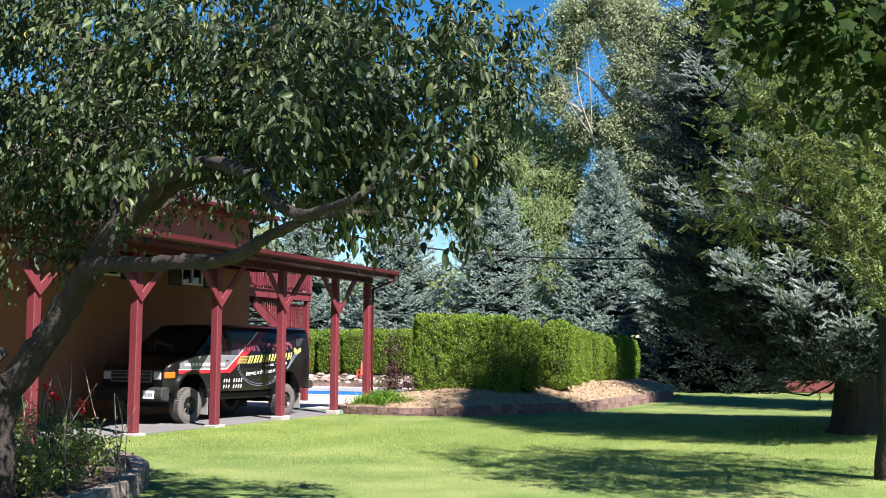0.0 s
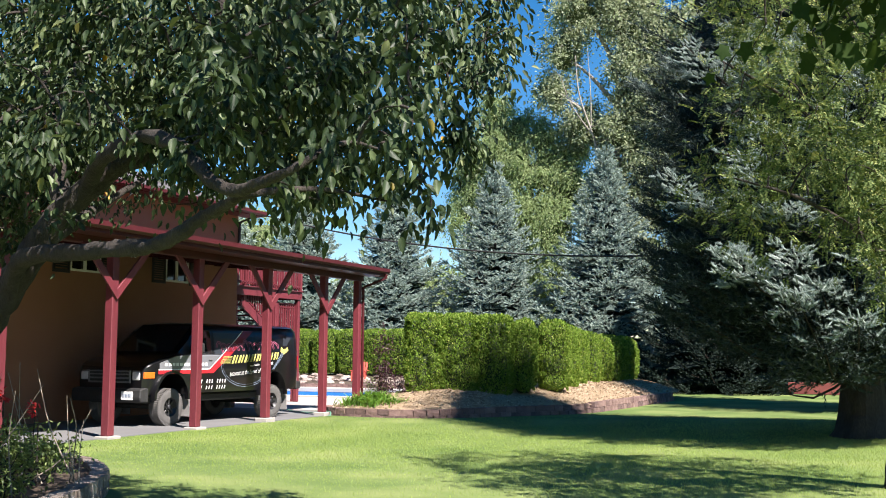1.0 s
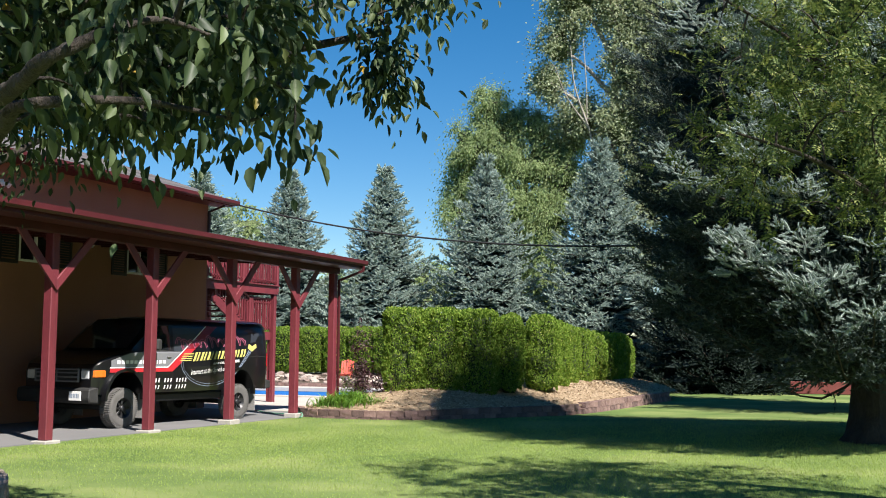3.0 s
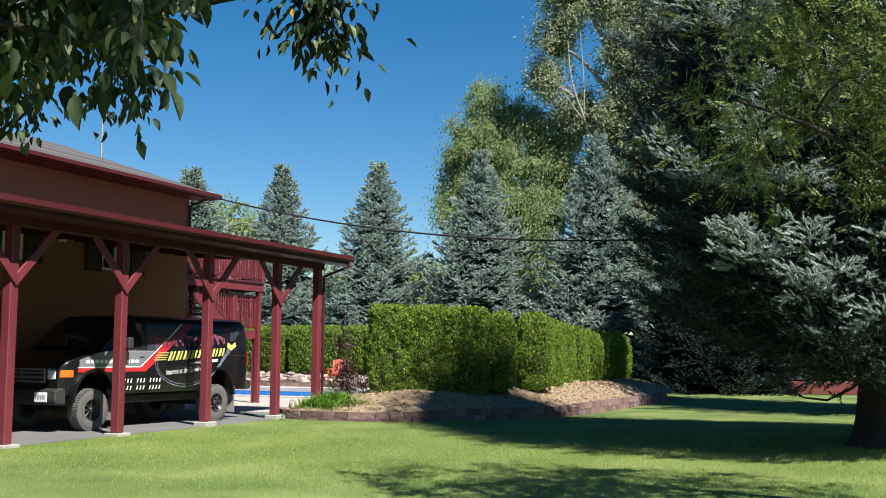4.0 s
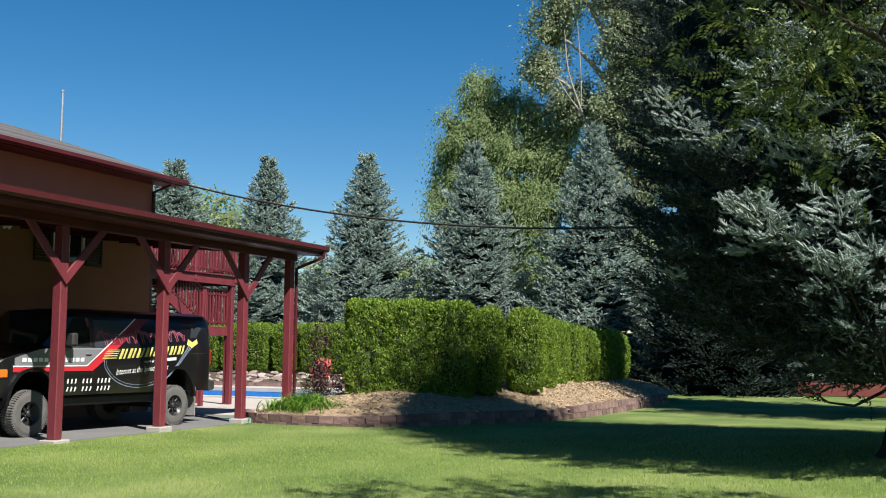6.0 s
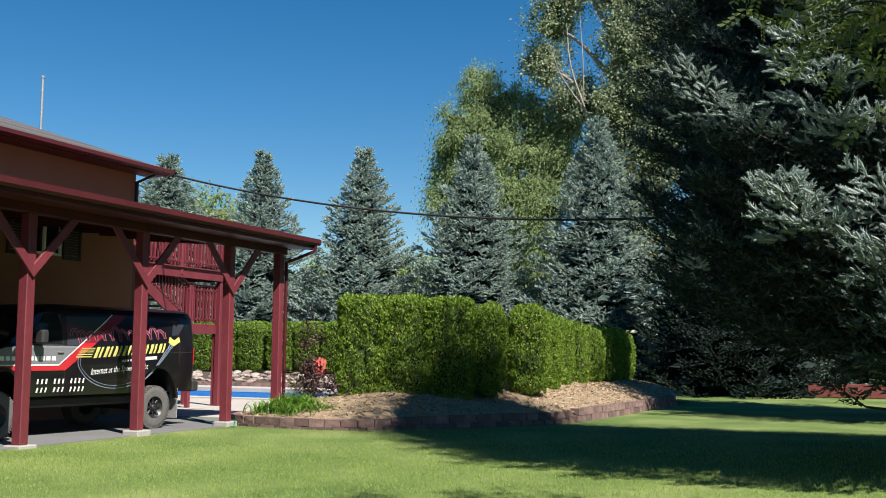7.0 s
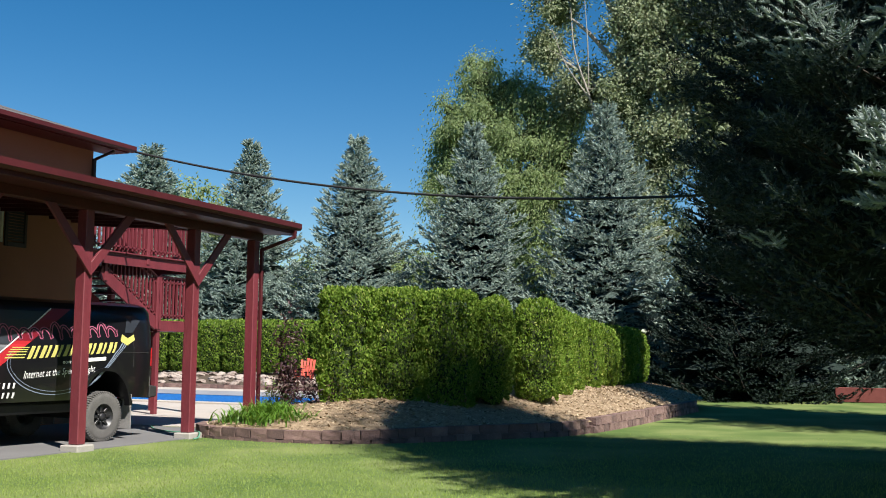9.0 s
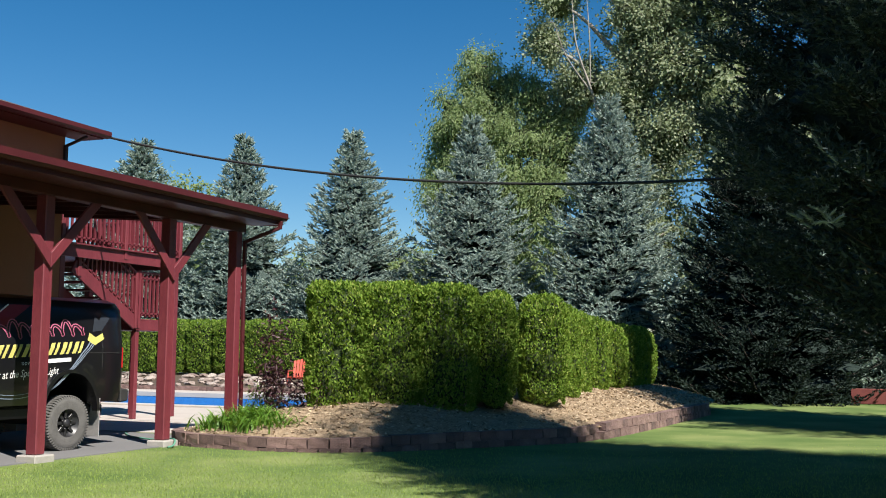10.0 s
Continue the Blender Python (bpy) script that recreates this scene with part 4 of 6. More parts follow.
apple_c = apple_c[[noise.noise(Vector(c) * 0.95) > -0.12 and noise.noise(Vector(c) * 2.3 + Vector((5, 0, 0))) > -0.2 for c in apple_c]]
# the crown is trimmed to fit the camera's view over the lawn
def clear_of_view(q, room):
    """True where a point keeps out of the open view from (0.04, 3.6), to its left or above it."""
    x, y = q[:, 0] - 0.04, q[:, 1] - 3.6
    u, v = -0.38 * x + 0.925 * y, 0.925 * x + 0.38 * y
    open_view = (v > -0.31 * u) & (u > 0) & (q[:, 2] < 1.60 + room + 0.335 * u)
    return ~open_view & ~((u > 4.0) & (v > -0.45 * u) & (q[:, 2] < 1.5 + 0.19 * u + room * 0.5))


apple_c = apple_c[clear_of_view(apple_c, 0.28)]
apple_c = np.vstack([apple_c, in_blobs([((-1.8, 5.35, 2.62), (0.26, 0.22, 0.42))], 11, 6, 0.1)])
spray_c = in_blobs([((-2.42, 7.75, 3.22), (0.20, 0.2, 0.30))], 12, 7, 0.1)
low_c = in_blobs([((-2.5, 5.6, 2.55), (0.42, 0.35, 0.20)), ((-2.75, 6.1, 2.75), (0.45, 0.35, 0.25))], 26, 12, 0.1)
apple_c = np.vstack([apple_c, spray_c, low_c])
wood, leaf = grow(apple_limbs, apple_c, 0.105, 30, LEAF_V, LEAF_F, 0.072, 0.85, 0.012, 3, seg=5, trim=lambda q: clear_of_view(q, 0.0) | (np.linalg.norm(q - np.array([-2.42, 7.75, 3.25]), axis=1) < 0.5) | (np.linalg.norm(q - np.array([-2.6, 5.8, 2.6]), axis=1) < 0.6), outward=0.2)
tree("apple_tree", "old apple tree with crooked limbs and dense dark green leaves", (-6.97, 7.1, 0), wood, leaf, BARK, APPLE_LEAF)

# pinnate-leaved tree over the lawn
loc_limbs = [
    [(0.55, 14.6, -0.1, 0.20), (0.55, 14.5, 0.6, 0.14), (0.6, 14.3, 1.8, 0.12), (0.7, 13.9, 3.2, 0.10), (0.8, 13.4, 4.6, 0.07), (0.9, 13.0, 6.2, 0.04), (0.9, 12.8, 7.4, 0.02)],
    [(0.62, 14.2, 2.1, 0.048), (0.45, 13.2, 2.6, 0.036), (0.15, 12.2, 2.9, 0.027), (-0.3, 11.2, 3.1, 0.018), (-0.8, 10.4, 3.2, 0.009)],
    [(0.7, 13.9, 3.0, 0.042), (0.2, 12.9, 3.7, 0.030), (-0.4, 11.9, 4.2, 0.021), (-1.0, 11.1, 4.5, 0.009)],
    [(0.7, 13.9, 3.3, 0.036), (1.3, 12.8, 3.7, 0.027), (1.6, 11.6, 3.9, 0.018), (1.6, 10.6, 3.7, 0.009)],
    [(0.8, 13.4, 4.6, 0.030), (0.2, 12.6, 5.2, 0.021), (-0.6, 12.2, 5.6, 0.009)],
]
loc_c = in_blobs([((0.35, 11.7, 4.4), (1.75, 1.9, 1.6)), ((0.0, 11.4, 3.25), (1.35, 1.5, 0.6)), ((0.9, 11.6, 2.7), (1.0, 1.4, 0.65)), ((1.4, 13.0, 4.6), (2.0, 1.9, 2.2)), ((0.3, 12.6, 6.0), (1.9, 1.8, 1.5))], 420, 8, 0.3)
wood, leaf = grow(loc_limbs, loc_c, 0.17, 30, FROND_V, FROND_F, 0.145, 0.05, 0.011, 4, 0.05, outward=0.35)
tree("ash_tree", "slender tree with feathery yellow-green compound leaves", (0.55, 14.6, 0), wood, leaf, BARK, LOCUST_LEAF)

# maple beside the path, its low branch overhead
map_limbs = [
    [(3.6, 6.2, -0.1, 0.24), (3.6, 6.2, 0.8, 0.18), (3.5, 6.2, 2.4, 0.15), (3.4, 6.1, 4.0, 0.11), (3.4, 6.0, 6.0, 0.06), (3.4, 6.0, 7.5, 0.02)],
    [(3.5, 6.2, 2.6, 0.08), (2.7, 6.0, 3.2, 0.06), (1.9, 5.2, 3.4, 0.04), (1.2, 4.3, 3.2, 0.025), (0.6, 3.4, 2.95, 0.012)],
    [(3.4, 6.1, 3.6, 0.07), (2.6, 5.6, 4.2, 0.05), (1.7, 5.3, 4.4, 0.02)],
    [(3.4, 6.1, 4.4, 0.09), (2.6, 5.2, 6.0, 0.07), (1.6, 4.2, 7.1, 0.05), (0.3, 3.3, 7.7, 0.02)],
]
# the two highest masses are out of view, added to shade the apple tree
map_c = in_blobs([((0.62, 3.35, 2.85), (0.50, 0.5, 0.36)), ((2.0, 5.6, 3.7), (1.2, 0.9, 0.8)), ((3.5, 6.2, 5.6), (2.0, 2.0, 1.8)), ((0.9, 3.6, 7.6), (2.5, 2.4, 1.3)), ((2.6, 4.4, 7.4), (2.0, 2.0, 1.5))], 560, 9, 0.2)
map_c = np.vstack([map_c, in_blobs([((0.62, 3.35, 2.85), (0.50, 0.5, 0.36))], 40, 10, 0.2)])
wood, leaf = grow(map_limbs, map_c, 0.15, 30, MAPLE_V, MAPLE_F, 0.058, 0.5, 0.012, 5)
tree("maple_tree", "maple with broad dark green lobed leaves", (3.6, 6.2, 0), wood, leaf, BARK, MAPLE_LEAF)


def spruce_parts(H, R, z_low, dz, per_whorl, sub_step, shoot_step, tv, tf, size, seed, power=2.0, dense_top=99.0, trunk_r=0.4, droop=0.22, rind=None, least=0.74, sway=0.0, seen=None):
    """A conifer at the origin: tapered trunk, whorls of boughs, flat side branches set with shoots."""
    g = np.random.default_rng(seed)
    zt = np.concatenate([[-0.1, 0.14, 0.42], np.linspace(0.95, H, 14)])
    tr = trunk_r * (1 - zt / H * 0.97) ** 0.9
    tr[:3] *= (1.7, 1.32, 1.1)
    wood = [tube_np(np.stack([0.03 * np.sin(zt), 0.03 * np.cos(zt * 0.8), zt], -1), tr, 12, 0.06)]
    pos, al, sc, yg = [], [], [], []
    z = z_low
    while z < H - 0.15:
        top = z > dense_top
        k = per_whorl if not top else max(5, per_whorl - 2)
        a0 = g.uniform(0, 6.28)
        for b in range(k):
            a = a0 + 6.283 * b / k + g.normal() * 0.18
            zz = z + g.uniform(-0.5, 0.5) * dz
            reach = False
            front = math.sin(a) < -0.92
            droops = 216 < math.degrees(a) % 360 < 246
            if sway and zz < 2.1 and math.cos(a) > -0.35 and not front:
                continue
            L = R * (1 - (max(zz, 0) / H) ** power) * g.uniform(least, 1.08)
            L = max(L, 0.18)
            if sway:
                # some boughs reach out of the dark mass, the rest end inside it
                sunny = math.cos(a) * 0.5 - math.sin(a) * 0.866 > 0.27
                # reaching boughs get the pale shoots, so lit colour is painted mostly sunward
                reach = (zz > 1.9 or front) and g.random() < (0.56 if sunny else 0.07)
                if sunny:
                    L *= g.uniform(1.0, 1.24) if reach else g.uniform(0.76, 0.87)
                else:
                    L *= g.uniform(0.87, 0.97)
                L *= float(np.interp(zz, [1.3, 1.8, 2.8], [0.72, 0.84, 1.0]))
                # the crown is shallower on the side of the open lawn
                L *= 1 - 0.26 * max(0.0, math.cos(a + 1.55)) ** 1.5
            e = np.array([math.cos(a), math.sin(a), 0])
            rise = np.interp(zz / H, [0, 0.4, 1], [-droop, 0.0, 0.55]) + g.normal() * sway * 0.6
            a += g.normal() * sway
            u = np.linspace(0, 1, 9)
            line = e * (u * L)[:, None]
            line[:, 2] = zz + L * (rise * u - 0.16 * np.sin(u * math.pi) * (1 - zz / H) + 0.12 * u ** 3)
            lat = np.array([-e[1], e[0], 0])
            line += lat * (np.sin(u * 3 + a) * 0.05 * L)[:, None]
            if sway and line[3:, 2].min() < (0.95 if front else 1.35) and not droops:
                continue
            wood.append(tube_np(line[::2], np.linspace(0.012 + 0.010 * L, 0.006, 5), 4))
            ss = np.arange(0.22 * L, L, sub_step * (1.7 if top else 1))
            for s in ss:
                c = np.array([np.interp(s, u * L, line[:, j]) for j in range(3)])
                d = np.array([np.interp(min(s + 0.1, L), u * L, line[:, j]) for j in range(3)]) - c
                d = d / (np.linalg.norm(d) + 1e-6) if np.linalg.norm(d) > 1e-5 else e
                for sd in (-1, 1):
                    l2 = min(0.5 * (L - s) + 0.16, 0.95) * g.uniform(0.7, 1.15) if sway == 0 else min(0.32 * (L - s) + 0.34, 0.85) * g.uniform(0.6, 1.2)
                    dr = unit(d * 0.75 + lat * sd * g.uniform(0.6, 0.95) + np.array([0, 0, g.uniform(-0.22, 0.12) - 0.8 * sway * g.random()]))
                    n = max(1, int(l2 / shoot_step))
                    w = (np.arange(n) + 0.5) / n
                    p = c + dr * (w * l2)[:, None]
                    p[:, 2] -= 0.10 * (w * l2) ** 2
                    for q in (-1, 1):
                        pos.append(p)
                        al.append(dr * 0.8 + np.cross(dr, (0, 0, 1)) * q * 0.6 + np.array([0, 0, 0.28]) + g.normal(size=(n, 3)) * (0.2 + sway))
                        yg.append(np.full(n, reach and L - s < 1.5))
                        sc.append(g.uniform(0.7, 1.2, n) * (1.3 if sway and math.cos(a) * 0.5 - math.sin(a) * 0.866 > 0.45 else 1.0))
            for q in range(5):
                pos.append(line[-1:] - (line[-1:] - line[-2:-1]) * q * 0.25)
                al.append((unit(line[-1] - line[-2]) + g.normal(size=3) * 0.35 + np.array([0, 0, 0.3]))[None])
                sc.append(np.array([1.1]))
                yg.append(np.array([reach or q < 2]))
        z += dz * (1.6 if top else 1)
    pos.append(np.array([[0, 0, H - 0.1 * k] for k in range(5)]))
    al.append(np.array([[0.05, 0, 1.0]] + [[math.cos(k), math.sin(k), 1] for k in range(4)]))
    sc.append(np.full(5, 1.3))
    yg.append(np.full(5, True))
    pos, al, sc, yg = np.concatenate(pos), np.concatenate(al), np.concatenate(sc), np.concatenate(yg)
    if sway:
        # low boughs end over head-high clear lawn, but for a few that droop
        az = np.degrees(np.arctan2(pos[:, 1], pos[:, 0]))
        clear = (pos[:, 2] > np.where(np.abs(az + 92) < 25, 0.95, 1.35) + 0.15 * np.sin(az * 0.2)) | (np.abs(az + 129) < 13) & (pos[:, 2] > 0.58 + 0.35 * np.abs(np.sin(az * 0.35)))
        pos, al, sc, yg = pos[clear], al[clear], sc[clear], yg[clear]
    if rind is None:
        return merge_np(wood), scatter(tv, tf, pos, al, g.normal(size=pos.shape), sc * size)
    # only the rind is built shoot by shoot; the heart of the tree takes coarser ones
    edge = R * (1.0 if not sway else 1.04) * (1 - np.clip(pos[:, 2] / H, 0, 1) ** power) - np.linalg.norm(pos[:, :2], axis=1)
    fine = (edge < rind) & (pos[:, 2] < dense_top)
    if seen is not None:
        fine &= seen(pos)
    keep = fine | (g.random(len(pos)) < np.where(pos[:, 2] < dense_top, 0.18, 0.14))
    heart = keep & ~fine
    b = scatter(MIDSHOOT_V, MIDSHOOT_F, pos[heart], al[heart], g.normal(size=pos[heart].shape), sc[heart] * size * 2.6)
    # the long boughs end in pale growth as if sunlit, the older shoots are painted darker for shade
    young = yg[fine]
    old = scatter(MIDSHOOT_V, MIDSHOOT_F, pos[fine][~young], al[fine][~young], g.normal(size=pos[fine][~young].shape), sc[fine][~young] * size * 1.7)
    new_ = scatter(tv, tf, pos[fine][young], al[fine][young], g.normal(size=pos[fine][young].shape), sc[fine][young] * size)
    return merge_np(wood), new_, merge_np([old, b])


sw, sl, so = spruce_parts(12.9, 4.1, 1.3, 0.26, 21, 0.135, 0.088, SHOOT_V, SHOOT_F, 0.12, 21, 4.0, 6.8, 0.36, 0.16, 1.15, 0.97, 0.10, lambda q: (q[:, 1] < 0.5) & (q[:, 0] < 0.4))
o_ = np.array([-0.04, 20.85, 0.13])
big_spruce = tree("blue_spruce", "big old blue spruce with thick flared trunk and drooping lower boughs", tuple(o_), (sw[0] + o_, sw[1]), (sl[0] + o_, sl[1]), BARK, NEEDLE)

for o in big_spruce.children:
    o.data.polygons.foreach_set("use_smooth", np.zeros(len(o.data.polygons), bool))

hang("inner_needle_growth", mesh_np("inner_needle_growth", *so), OLD_SHADED_NEEDLE, big_spruce, "older needles, coloured dark for the shade inside and off the sun")

# an added near-black shell closes the big spruce's heart in place of shade
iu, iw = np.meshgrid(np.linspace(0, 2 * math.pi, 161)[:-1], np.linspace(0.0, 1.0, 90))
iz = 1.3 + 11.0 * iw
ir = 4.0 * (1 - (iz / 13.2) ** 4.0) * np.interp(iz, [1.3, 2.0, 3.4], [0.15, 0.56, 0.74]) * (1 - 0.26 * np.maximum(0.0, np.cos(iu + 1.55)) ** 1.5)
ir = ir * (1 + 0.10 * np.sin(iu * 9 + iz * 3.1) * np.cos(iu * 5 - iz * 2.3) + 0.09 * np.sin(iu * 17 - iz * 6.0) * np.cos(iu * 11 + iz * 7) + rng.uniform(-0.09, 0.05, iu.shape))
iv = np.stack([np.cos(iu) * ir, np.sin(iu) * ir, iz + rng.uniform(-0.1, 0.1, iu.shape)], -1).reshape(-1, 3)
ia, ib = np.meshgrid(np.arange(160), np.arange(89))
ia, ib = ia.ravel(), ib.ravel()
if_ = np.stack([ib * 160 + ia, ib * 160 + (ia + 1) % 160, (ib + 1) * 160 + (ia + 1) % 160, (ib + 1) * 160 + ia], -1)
hang("inner_bough_mass", mesh_np("inner_bough_mass", iv, if_), CROWN_SHADE, big_spruce)

def far_spruce(H, R, low, seed, steps, size, label, needles, shade):
    """A spruce seen from far off, with coarser shoots over dark cones added as inner shade."""
    wood, shoots = spruce_parts(H, R, low, *steps, FARSHOOT_V, FARSHOOT_F, size, seed, 1.0001, 99, 0.2, 0.12)
    root = tree("blue_spruce", label, (0, 0, 0), wood, shoots, BARK, needles)
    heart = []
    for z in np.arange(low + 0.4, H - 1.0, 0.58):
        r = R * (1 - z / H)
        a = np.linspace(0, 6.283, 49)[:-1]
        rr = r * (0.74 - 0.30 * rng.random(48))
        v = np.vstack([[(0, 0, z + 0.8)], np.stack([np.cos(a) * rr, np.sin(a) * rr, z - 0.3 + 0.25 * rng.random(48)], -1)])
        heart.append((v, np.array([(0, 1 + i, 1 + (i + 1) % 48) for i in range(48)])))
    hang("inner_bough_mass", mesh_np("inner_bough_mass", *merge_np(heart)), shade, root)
    return root


ROW = []
for k in range(2):
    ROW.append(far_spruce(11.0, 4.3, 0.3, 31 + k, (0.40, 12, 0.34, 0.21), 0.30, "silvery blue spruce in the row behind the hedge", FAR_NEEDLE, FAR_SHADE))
    ROW[k]["group"] = "spruce row"
# added for its shadow on the hedge's end, bare below to fit the view
tall = far_spruce(22.5, 5.4, 2.7, 41, (0.55, 11, 0.42, 0.26), 0.34, "tall spruce with a bare lower trunk beyond the lawn, coloured dark for shade", SHADED_SPRUCE, CROWN_SHADE)
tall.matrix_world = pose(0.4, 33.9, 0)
# the last stands out of view, added to shade the trees beyond the lawn
row_at = [(-36.4, 54.2, 1.05), (-30.2, 53.8, 1.03), (-24.0, 52.9, 1.0), (-18.4, 53.0, 1.02), (-12.4, 52.6, 1.05), (-6.4, 53.0, 1.0), (-0.5, 54.0, 1.1), (-6.0, 47.2, 0.95), (7.0, 31.5, 1.35)]
for k, (x, y, s) in enumerate(row_at):
    m = pose(x, y, 0, 0, 0, 77 * k + 13)
    if k < 2:
        ROW[k].matrix_world = m @ Matrix.Diagonal((s * (1.5 if k == 0 else 1.16), s * (1.5 if k == 0 else 1.16), s, 1))
    else:
        c = copy_thing(ROW[k % 2], m)
        # these two carry shade in their colour, not the row's own needles
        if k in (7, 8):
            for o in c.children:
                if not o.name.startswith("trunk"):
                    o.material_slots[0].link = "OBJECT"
                    o.material_slots[0].material = SHADED_SPRUCE if o.name.startswith("crown") else CROWN_SHADE
            tagged(c, "blue spruce standing past the end of the hedge, coloured dark for shade", "tree")
        c.scale = (s, s, s) if x > -3 and y < 40 else (s * 1.16, s * 1.16, s)


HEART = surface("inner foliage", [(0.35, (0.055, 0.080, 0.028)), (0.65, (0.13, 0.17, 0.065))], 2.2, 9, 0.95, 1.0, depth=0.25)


def broad_tree(label, at, H, blobs, n, leaves, size, spread, mat, bark, seed, down=0.3, sag=0.15, trunk_r=0.35, name="broadleaf_tree", leaf_shape=SPRAY_V, fill=0.55, bare=()):
    """A far broadleaf tree: trunk, a limb into each mass of the crown, clumps of leaves over each mass."""
    at = np.array(at, float)
    limbs = [[(0, 0, -0.1, trunk_r * 1.3), (0.1, 0, H * 0.2, trunk_r), (0.0, 0.2, H * 0.45, trunk_r * 0.6), (0.1, 0.1, H * 0.7, trunk_r * 0.25)]]
    for b in blobs:
        c = np.array(b[0])
        z0 = max(H * 0.15, c[2] - 3.5)
        limbs.append([(0, 0.1, z0, trunk_r * 0.4), (*(c * 0.5 + np.array([0, 0, z0 * 0.5 + 0.3])), trunk_r * 0.25), (*c, trunk_r * 0.12)])
    limbs += [list(b) for b in bare]
    limbs = [[(x + at[0], y + at[1], z + at[2], r) for x, y, z, r in l] for l in limbs]
    cen = in_blobs([(np.array(b[0]) + at, b[1]) for b in blobs], n, seed, 0.55)
    w, l = grow(limbs, cen, spread, leaves, leaf_shape, SPRAY_F, size, down, 0.025, seed, sag, 5, face=(0.45, -0.45, 0.6), outward=0.9)
    root = tree(name, label, tuple(at), w, l, bark, mat)
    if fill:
        # solid lumps added to hide the sky, darker green for the shade inside
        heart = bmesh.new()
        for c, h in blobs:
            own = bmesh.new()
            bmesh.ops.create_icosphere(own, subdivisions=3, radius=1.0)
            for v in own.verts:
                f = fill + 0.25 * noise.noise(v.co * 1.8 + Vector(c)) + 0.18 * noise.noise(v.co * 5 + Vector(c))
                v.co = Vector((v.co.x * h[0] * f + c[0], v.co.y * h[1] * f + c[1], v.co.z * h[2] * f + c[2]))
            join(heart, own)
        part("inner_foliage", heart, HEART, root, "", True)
    return root


willow_masses = [((-3.9, 0, 16.4), (1.3, 1.6, 1.7)), ((-4.1, 0, 13.6), (1.35, 1.6, 1.9)), ((-2.4, 0.4, 18.6), (1.35, 1.6, 1.75)), ((-0.7, 0, 17.6), (1.6, 1.7, 1.6)), ((1.0, 0, 16.7), (1.6, 1.7, 1.5)), ((2.7, 0, 15.6), (1.5, 1.6, 1.5)),
                 ((-2.2, -1.0, 15.4), (2.0, 1.8, 1.9)), ((0.7, -1.2, 14.2), (2.1, 1.8, 1.9)), ((3.2, -1.0, 13.2), (1.9, 1.7, 2.0)), ((-3.0, -1.4, 11.6), (2.2, 1.8, 2.2)), ((-0.2, -2.0, 11.3), (2.1, 1.8, 2.0)), ((2.4, -2.2, 10.4), (2.2, 1.8, 2.2)),
                 ((5.4, -1.4, 12.6), (1.5, 1.5, 1.7)), ((6.4, -1.6, 10.2), (1.5, 1.5, 1.9)), ((-1.6, -2, 7.6), (3.2, 2.0, 2.6)), ((2.6, -2, 6.8), (3.4, 2.0, 2.6))]
broad_tree("tall willow with drooping yellow-green foliage", (-21.3, 68, -1.2), 20, willow_masses, 700, 200, 0.19, 0.40, WILLOW_LEAF, BARK, 51, 0.7, 0.45, 0.4, "willow_tree", STRAND_V, fill=0.42)
poplar_masses = [((-3.4, 0, 20.6), (1.3, 1.5, 1.8)), ((-3.9, 0, 18.2), (1.0, 1.2, 1.2)), ((-2.2, 0, 23.2), (1.6, 1.7, 2.0)), ((-0.2, 0.6, 25.6), (1.9, 1.8, 2.2)), ((1.0, 0.5, 22.2), (2.0, 1.8, 2.4)), ((1.2, 0.3, 18.6), (1.9, 1.8, 2.3)), ((-2.2, 0.8, 15.8), (1.6, 1.6, 1.6)),
                 ((0.8, 0, 15.0), (2.0, 1.8, 2.2)), ((2.8, 0, 20.4), (1.7, 1.7, 2.6)), ((2.8, 0, 16.4), (1.8, 1.7, 2.4)), ((2.6, 0, 12.4), (2.0, 1.7, 2.4)), ((0, 0, 11.0), (2.2, 1.8, 2.4)), ((1.4, 0, 7.6), (2.6, 2.0, 2.6))]
poplar_limbs = [[(-0.6, -0.6, 12.5, 0.088), (-1.2, -1.0, 15.0, 0.066), (-2.0, -1.2, 17.6, 0.044), (-2.3, -1.0, 20.2, 0.022)], [(-1.2, -1.0, 15.0, 0.044), (-2.5, -1.2, 17.0, 0.028), (-3.3, -1.0, 19.0, 0.017)], [(-1.3, -1.0, 15.6, 0.039), (-1.3, -1.2, 18.0, 0.028), (-1.5, -1.1, 20.6, 0.017)], [(-1.8, -1.1, 16.8, 0.028), (-2.9, -1.2, 17.6, 0.017), (-3.6, -1.0, 18.0, 0.011)]]
broad_tree("very tall poplar with airy silvery-green leaves and pale bare limbs", (-15.0, 66, 0), 27, poplar_masses, 580, 190, 0.18, 0.42, POPLAR_LEAF, PALE_BARK, 52, 0.2, 0.1, 0.4, "poplar_tree", fill=0.5, bare=poplar_limbs)
broad_tree("tall poplar with light green leaves", (-8.5, 66, 0), 26, [((-1.2, 0, 20), (2.4, 2.2, 3.6)), ((1.2, 0, 22), (2.6, 2.2, 3.6)), ((-0.8, 0, 14), (2.8, 2.2, 3.6)), ((1.5, 0, 10), (3.0, 2.2, 4.0)), ((-1.0, 0, 4), (4.0, 2.2, 3.4))], 380, 110, 0.25, 0.48, POPLAR_LEAF, PALE_BARK, 53, 0.3, 0.1, 0.4, "poplar_tree")
